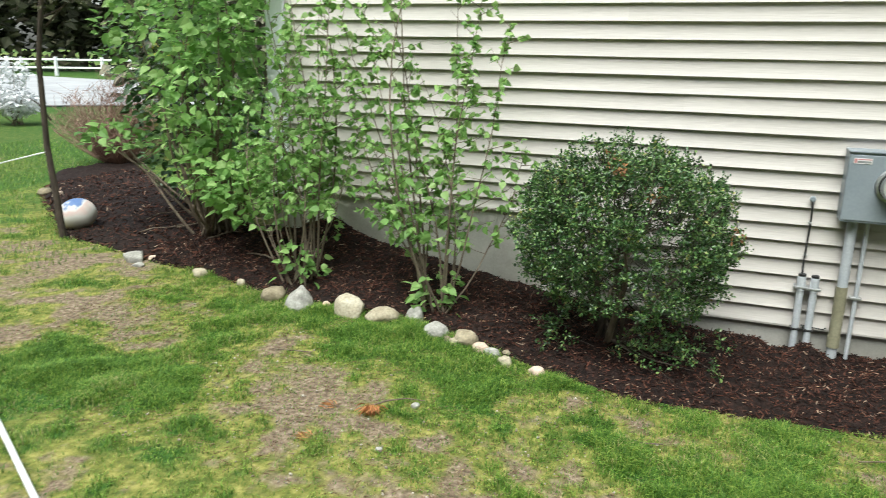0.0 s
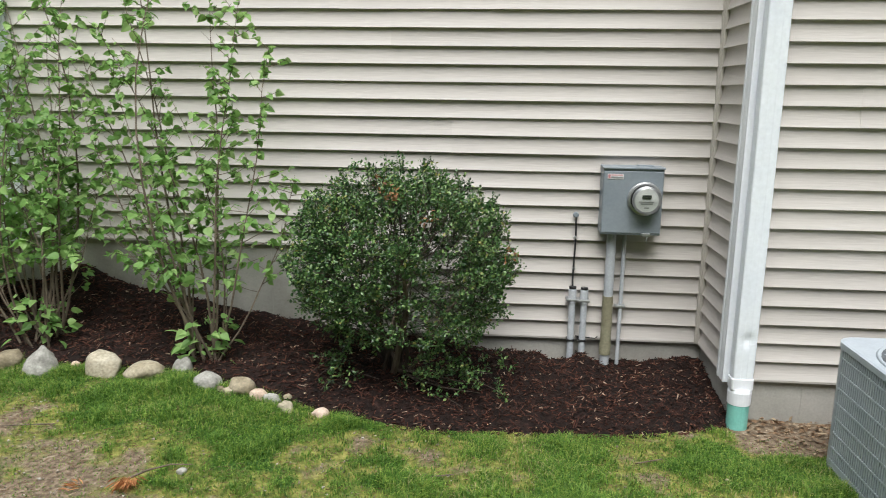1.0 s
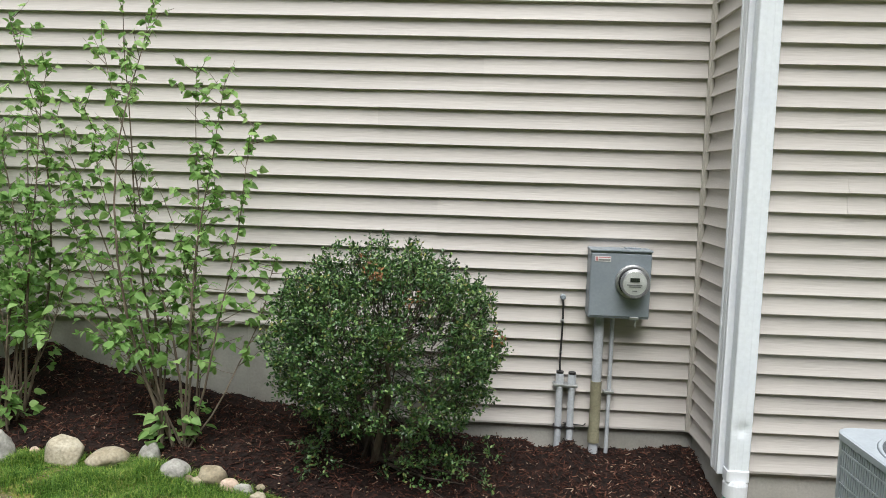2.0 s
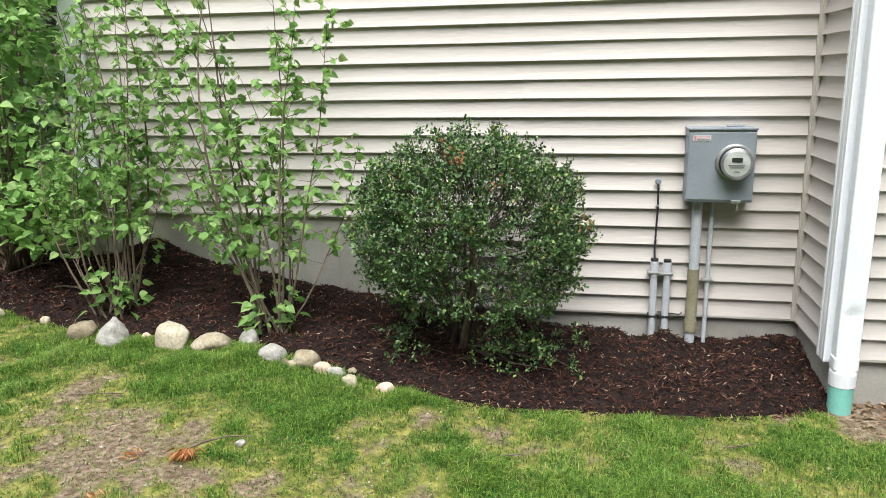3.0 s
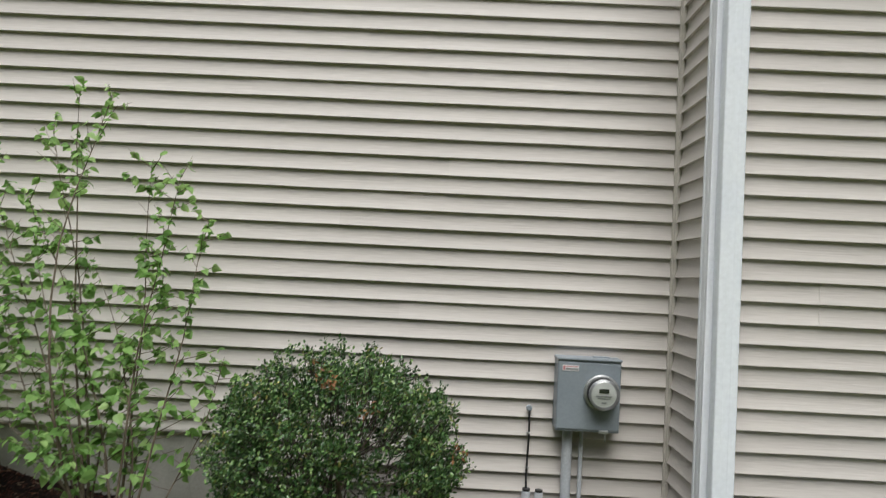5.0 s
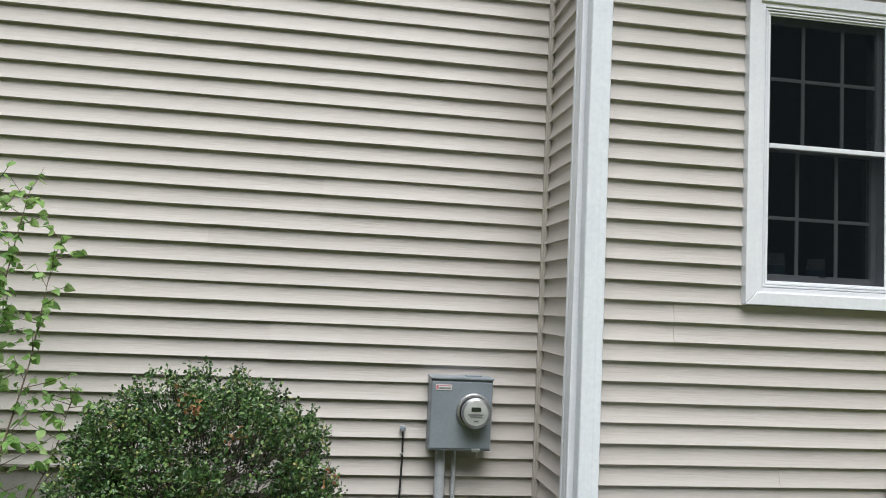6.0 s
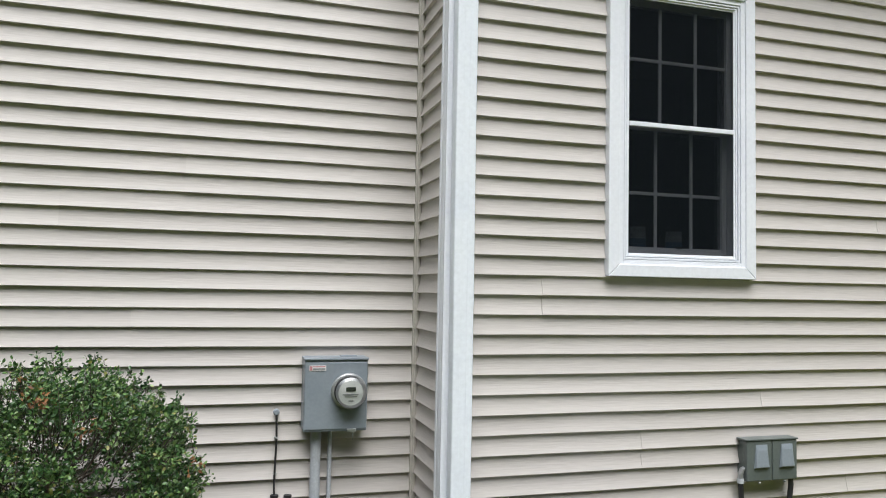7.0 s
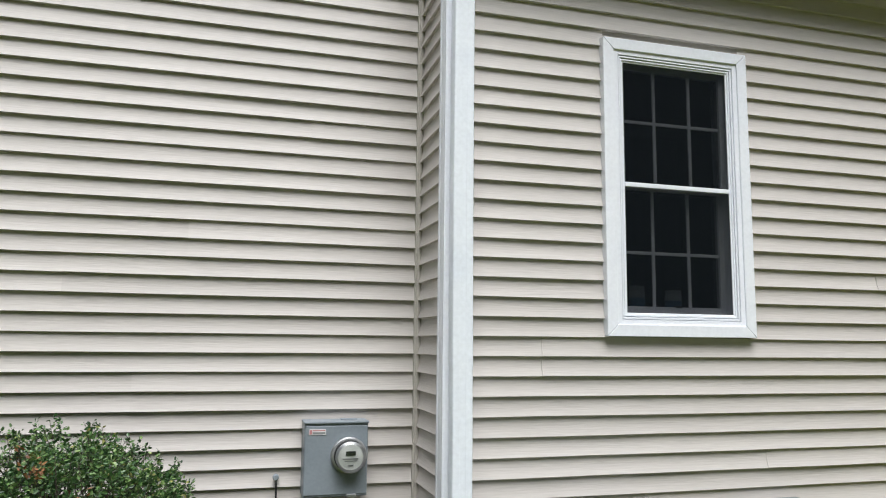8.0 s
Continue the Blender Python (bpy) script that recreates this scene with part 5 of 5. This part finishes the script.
# ---- distance ----
def far_tree(name, label, x, y, h, spread, n, seed, mat, conifer=False, leaf=0.3):
    rng = random.Random(seed)
    z = lawn_height(x, y)
    ob = tagged(empty(name, x, y, z), label, "tree")
    part("trunk", rod([(0, 0, -0.2), (rng.uniform(-0.1, 0.1), 0, h * 0.3), (rng.uniform(-0.2, 0.2), 0.1, h * 0.62), (0, 0, h * 0.95)], [h * 0.022, h * 0.018, h * 0.011, h * 0.002], 9), BARK_DARK, ob)
    P, D, S = [], [], []
    if conifer:
        for i in range(n):
            f = rng.random() ** 0.8
            a, reach = rng.uniform(0, math.tau), (1 - f) * spread * (0.55 + 0.45 * math.sin(f * 60 + 3 * rng.random()))
            rr = reach * math.sqrt(rng.random())
            P.append((math.cos(a) * rr, math.sin(a) * rr, h * (0.04 + 0.95 * f) - rr * 0.25))
            D.append((math.cos(a), math.sin(a), -0.45 + rng.gauss(0, 0.2)))
            S.append(leaf * rng.uniform(0.5, 1.2))
    else:
        for k in range(7):
            a = rng.uniform(0, math.tau)
            e = (math.cos(a) * spread * 0.6, math.sin(a) * spread * 0.6, h * rng.uniform(0.55, 0.9))
            part("limb", rod(bent((0, 0, h * rng.uniform(0.25, 0.45)), e, rng, 5, 0.08), [h * 0.009 * (1 - 0.16 * i) for i in range(6)], 6), BARK_DARK, ob)
        clumps = [(rng.gauss(0, spread * 0.45), rng.gauss(0, spread * 0.45), h * rng.uniform(0.10, 0.97), spread * rng.uniform(0.25, 0.48)) for _ in range(34)]
        for i in range(n):
            cx, cy, cz, cr = rng.choice(clumps)
            P.append((cx + rng.gauss(0, cr * 0.6), cy + rng.gauss(0, cr * 0.6), cz + rng.gauss(0, cr * 0.5)))
            D.append((rng.gauss(0, 1), rng.gauss(0, 1), rng.uniform(-0.8, 0.3)))
            S.append(leaf * rng.uniform(0.5, 1.2))
    leaves("crown", P, D, S, mat, ob, LEAF_CLUMP, seed)
    return ob


for i, (x, y, h, s) in enumerate(((-17.5, 14.5, 9.0, 2.2), (-19.5, 18.5, 11.0, 2.8), (-14.6, 15.5, 8.0, 2.0))):
    far_tree("spruce_tree", "dark spruce tree beyond the lawn", x, y, h, s, 3800, 50 + i, SPRUCE, True, 0.42)
for i in range(9):
    a = radians(118 + i * 6.5)
    far_tree("background_tree", "dull green tree in the far woods", 58 * math.cos(a), 52 * math.sin(a), 13 + 3 * (i % 3), 6.0, 5200, 70 + i, WOODS, False, 0.8)
# Out-of-view ring that blocks low sky and darkens what the window reflects
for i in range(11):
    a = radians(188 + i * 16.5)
    far_tree("yard_tree", "tall leafy tree out of view, blocking low sky", -1.5 + 19 * math.cos(a), -3 + 17 * math.sin(a), 11 + 2.5 * (i % 3), 4.2, 4800, 90 + i, YARD, False, 1.15)


def build_fence():
    f = tagged(empty("rail_fence", -34, 28, lawn_height(-34, 28)), "white rail fence along the far edge of the lawn", "fence")
    d, n = Vector((0.72, 0.69, 0)), 9
    for i in range(n):
        p = d * (i - 4) * 2.3
        part("post", box(p.x - 0.07, p.x + 0.07, p.y - 0.07, p.y + 0.07, -0.1, 1.0, 0.01), FENCE, f)
    for z in (0.42, 0.85):
        a, b = d * -9.4, d * 9.4
        bm = rod([(a.x, a.y, z), (b.x, b.y, z)], 0.065, 4)
        part("rail", bm, FENCE, f)
    return f


build_fence()
bm = bmesh.new()
for p in ((-19, 8.5), (-31, 8.0), (-42, 26), (-16.5, 20.5), (-13.0, 14.5)):
    bm.verts.new((*p, lawn_height(*p) + 0.03))
bm.verts.ensure_lookup_table()
bm.faces.new(bm.verts)
bmesh.ops.recalc_face_normals(bm, faces=bm.faces)
if bm.faces[:][0].normal.z < 0:
    bmesh.ops.reverse_faces(bm, faces=bm.faces)
ex = bmesh.ops.extrude_face_region(bm, geom=bm.faces[:])
for v in ex["geom"]:
    if isinstance(v, bmesh.types.BMVert):
        v.co.z += 0.03
tagged(part("road", bm, ASPHALT), "pale grey driveway beyond the lawn", "driveway", kind="structure")
w = lobed_shrub("flowering_shrub", "small shrub covered in white blossom on the lawn", (-14.4, 6.2, lawn_height(-14.4, 6.2)), [((-14.4, 6.2, 0.75), (0.42, 0.40, 0.28), 1300), ((-14.45, 6.3, 1.35), (0.26, 0.25, 0.26), 260), ((-15.1, 6.1, 1.05), (0.34, 0.3, 0.2), 260)], 41, 0.13, BLOSSOM, LEAF_OVAL, 3)

# ---- ground cover ----
def build_chips():
    rng = random.Random(31)
    verts, faces = [], []
    n = 0
    while n < 26500:
        far = n > 23000
        x = rng.uniform(-8.3, -4.6) if far else rng.uniform(-5.2, 0.04)
        e, k = lerp(EDGE, x), bed_back(x)
        y = rng.uniform(e - 0.03, min(k, 2.6) - 0.04)
        z = bed_height(x, y) if y > e + 0.01 else lawn_height(x, y)
        L, W, T = rng.uniform(0.008, 0.036) * (2.2 if far else 1.9 if rng.random() < 0.22 else 1), rng.uniform(0.002, 0.0075) * (2.2 if far else 1), rng.uniform(0.001, 0.004)
        m = pose(x, y, z + rng.uniform(0.000, 0.008), rng.gauss(0, 30), rng.gauss(0, 26), rng.uniform(0, 360))
        b = len(verts)
        taper = rng.uniform(0.3, 1.0)
        for px, py, pz in ((-1, -1, -1), (1, -taper, -1), (1, taper, -1), (-1, 1, -1), (-1, -1, 1), (1, -taper, 1), (1, taper, 1), (-1, 1, 1)):
            verts.append((m @ Vector((px * L / 2, py * W / 2, pz * T / 2)))[:])
        faces += [(b + 4, b + 5, b + 6, b + 7), (b, b + 1, b + 5, b + 4), (b + 1, b + 2, b + 6, b + 5), (b + 2, b + 3, b + 7, b + 6), (b + 3, b, b + 4, b + 7)]
        n += 1
    return tagged(mesh_from("bark_chips", verts, faces, CHIP), "scattered dark and reddish bark chips with a few pale ones", "mulch", kind="stuff")


build_chips()


def build_grass():
    rng = np.random.default_rng(9)
    pr = random.Random(19)
    V, F = [], []
    made, tries = 0, 0
    while made < 215000 and tries < 1200000:
        tries += 1
        x, y = pr.uniform(-7.0, 1.3), pr.uniform(-3.5, 0.3)
        if tries % 3 == 0:
            x, y = pr.uniform(-4.6, 0.4), pr.uniform(-2.4, -0.6)
        if y > lerp(EDGE, x) - 0.015 or (x > 0.05 and y > -0.8):
            continue
        c = cover(x, y)
        if pr.random() > 0.13 + 0.87 * min(1.0, max(0.0, (c - 0.31) * 1.9)) ** 1.2:
            continue
        tuft = 0.5 + 0.5 * wave(x, y, 5.5, 21.0) * 1.6
        near_edge = math.exp(-((lerp(EDGE, x) - y) / 0.14) ** 2)
        L = (0.012 + 0.062 * c * max(0.15, tuft)) * pr.uniform(0.6, 1.35) + 0.020 * max(0.0, min(1.0, (x + 1.9) * 1.2)) * max(0.0, min(1.0, (-1.15 - y) * 4)) * pr.random() + 0.022 * near_edge * (1 if x < -1.9 else 0.45) * pr.random()
        a, lean = pr.uniform(0, math.tau), pr.uniform(0.25, 1.15)
        w = pr.uniform(0.0010, 0.0021)
        z = lawn_height(x, y) - 0.003
        dx, dy = math.cos(a), math.sin(a)
        sx, sy = -dy * w, dx * w
        b = len(V)
        m1, m2 = L * 0.55, L
        V += [(x - sx, y - sy, z), (x + sx, y + sy, z), (x + dx * lean * m1 * 0.4 - sx * 0.8, y + dy * lean * m1 * 0.4 - sy * 0.8, z + m1), (x + dx * lean * m1 * 0.4 + sx * 0.8, y + dy * lean * m1 * 0.4 + sy * 0.8, z + m1),
              (x + dx * lean * m2, y + dy * lean * m2, z + m2 * (1.05 - 0.45 * lean))]
        F += [(b, b + 1, b + 3, b + 2), (b + 2, b + 3, b + 4)]
        made += 1
    for i in range(52000):
        x, y = (pr.uniform(-12.0, -5.6), pr.uniform(-2.6, 4.5)) if i < 16000 else (pr.uniform(-9.0, 6.0), pr.uniform(-9.0, -0.9))
        if i >= 16000 and (-7.0 < x < 1.2 and y > -3.45 or 0.3 < x < 1.3 and y > -1.9):
            continue
        if y > lerp(EDGE, x) - 0.03 and x > -9.0:
            continue
        L, a, w, z, b = pr.uniform(0.04, 0.09), pr.uniform(0, math.tau), 0.004, lawn_height(x, y) - 0.004, len(V)
        dx, dy = math.cos(a), math.sin(a)
        V += [(x - dy * w, y + dx * w, z), (x + dy * w, y - dx * w, z), (x + dx * L * 0.5, y + dy * L * 0.5, z + L * 0.85)]
        F += [(b, b + 1, b + 2)]
    return tagged(mesh_from("grass", V, F, GRASS), "uneven lawn grass in bright and dark green tufts", "grass", kind="stuff")


build_grass()


def scatter(name, label, category, n, area, size, mat, seed, on, flat=0.5, keep=None, shape=LEAF_OVAL, lift=0.006):
    rng = random.Random(seed)
    P, D, S = [], [], []
    while len(P) < n:
        x, y = rng.uniform(area[0], area[1]), rng.uniform(area[2], area[3])
        if keep and not keep(x, y, rng):
            continue
        P.append((x, y, on(x, y) + lift * rng.random()))
        D.append((rng.gauss(0, 1), rng.gauss(0, 1), rng.gauss(0, flat * 0.3)))
        S.append(size * rng.uniform(0.4, 1.3))
    return tagged(leaves(name, P, D, S, mat, None, shape, seed, "", flat), label, category, kind="stuff")


scatter("leaf_litter", "dry brown leaves along the foot of the front wall", "leaf litter", 620, (0.10, 1.3, -1.0, -0.57), 0.036, DRY, 3, lawn_height, 0.35, lambda x, y, r: r.random() < 0.25 + 0.75 * math.exp(-((y + 0.62) / 0.12) ** 2), LEAF_OVAL, 0.02)
scatter("dry_bits", "pale dry leaf scraps scattered over the mulch", "leaf litter", 420, (-6.5, 0.0, -1.15, 0.0), 0.016, DRY, 4, bed_height, 0.4, lambda x, y, r: lerp(EDGE, x) + 0.02 < y < -0.03, LEAF_OVAL, 0.012)
scatter("thatch", "straw-coloured dead grass scraps on the bare lawn", "thatch", 11000, (-4.8, 0.6, -2.6, -0.7), 0.030, DRY, 6, lawn_height, 0.3, lambda x, y, r: y < lerp(EDGE, x) - 0.03 and cover(x, y) < 0.66, (LEAF_OVAL[0] * np.array([1, 0.18, 1]), LEAF_OVAL[1]), 0.006)


def build_pebbles():
    rng = random.Random(61)
    verts, faces, n = [], [], 0
    while n < 1000:
        x, y = rng.uniform(-4.6, -0.6), rng.uniform(-2.6, -1.0)
        if y > lerp(EDGE, x) - 0.05 or cover(x, y) > 0.42 + 0.1 * rng.random():
            continue
        s = rng.uniform(0.003, 0.008) * (1.5 if rng.random() < 0.08 else 1)
        m = pose(x, y, lawn_height(x, y) + s * 0.3, rng.uniform(0, 360), rng.uniform(0, 60), rng.uniform(0, 360))
        b = len(verts)
        for p in ((1, 0, 0), (-1, 0.1, 0), (0, 0.8, 0.1), (0.1, -0.8, 0), (0, 0.1, 0.6), (0.1, 0, -0.6)):
            verts.append((m @ (Vector(p) * s))[:])
        for f in ((0, 2, 4), (2, 1, 4), (1, 3, 4), (3, 0, 4), (2, 0, 5), (1, 2, 5), (3, 1, 5), (0, 3, 5)):
            faces.append(tuple(b + k for k in f))
        n += 1
    return tagged(mesh_from("pebbles", verts, faces, PEBBLE, None, "", True), "small pale pebbles in the bare earth", "pebbles", kind="stuff")


build_pebbles()
stone(-2.42, -1.82, 0.045, 0.030, 81, ROCK_GREY, "small white pebble on the bare lawn", 0, 0.2)
stone(-2.41, -2.22, 0.035, 0.022, 82, ROCK_GREY, "small white pebble on the bare lawn", 0, 0.2)
stone(-0.15, -1.29, 0.022, 0.014, 83, ROCK, "small pale pebble in the grass", 0, 0.2)


def needle_tuft(x, y, n, spread, length, seed, toward):
    rng = random.Random(seed)
    z = lawn_height(x, y) + 0.012
    ob = tagged(empty("pine_sprig", x, y, z), "fallen pine sprig with rusty dead needles on the lawn", "pine sprig")
    P, D, S = [], [], []
    for i in range(n):
        a = toward + rng.gauss(0, spread)
        P.append((rng.gauss(0, 0.012), rng.gauss(0, 0.012), rng.uniform(0, 0.02)))
        D.append((math.cos(a), math.sin(a), rng.uniform(-0.08, 0.18)))
        S.append(length * rng.uniform(0.6, 1.1))
    leaves("needles", P, D, S, NEEDLE, ob, (LEAF_OVAL[0] * np.array([1, 0.07, 1]), LEAF_OVAL[1]), seed)
    return ob


tuft = needle_tuft(-2.58, -1.93, 70, 0.34, 0.095, 5, -1.3)
part("twig", rod([(0, 0, 0.01), (0.05, 0.05, 0.02), (0.12, 0.11, 0.018), (0.20, 0.13, 0.012)], [0.005, 0.004, 0.003, 0.002], 6), BARK, tuft)
needle_tuft(-2.73, -2.02, 26, 0.4, 0.055, 6, 3.0)
needle_tuft(-2.68, -2.31, 26, 0.5, 0.06, 7, 2.8)


def fallen_stick(pts, r, label):
    return tagged(part("stick", rod([(x, y, h) for x, y, h in pts], r, 6), BARK), label, "stick")


for (x, y, a, L) in ((-5.4, 0.15, 0.5, 0.45), (-5.6, -0.05, 0.9, 0.35), (-4.9, -0.1, 0.3, 0.3), (-4.35, -0.35, -0.35, 0.35), (-5.9, 0.35, 1.2, 0.4)):
    p = [(x + math.cos(a) * L * f, y + math.sin(a) * L * f, bed_height(x + math.cos(a) * L * f, y + math.sin(a) * L * f) + 0.012 + 0.02 * math.sin(3 * f)) for f in (0, 0.3, 0.65, 1.0)]
    fallen_stick(p, 0.006, "thin pale fallen stick on the mulch")
for (x, y, a, L) in ((-3.35, -1.55, 0.2, 0.22), (-0.55, -1.25, 0.4, 0.14), (-1.45, -1.62, 0.3, 0.10)):
    p = [(x + math.cos(a) * L * f, y + math.sin(a) * L * f, lawn_height(x, y) + 0.012) for f in (0, 0.4, 1.0)]
    fallen_stick(p, 0.003, "short fallen twig on the lawn")
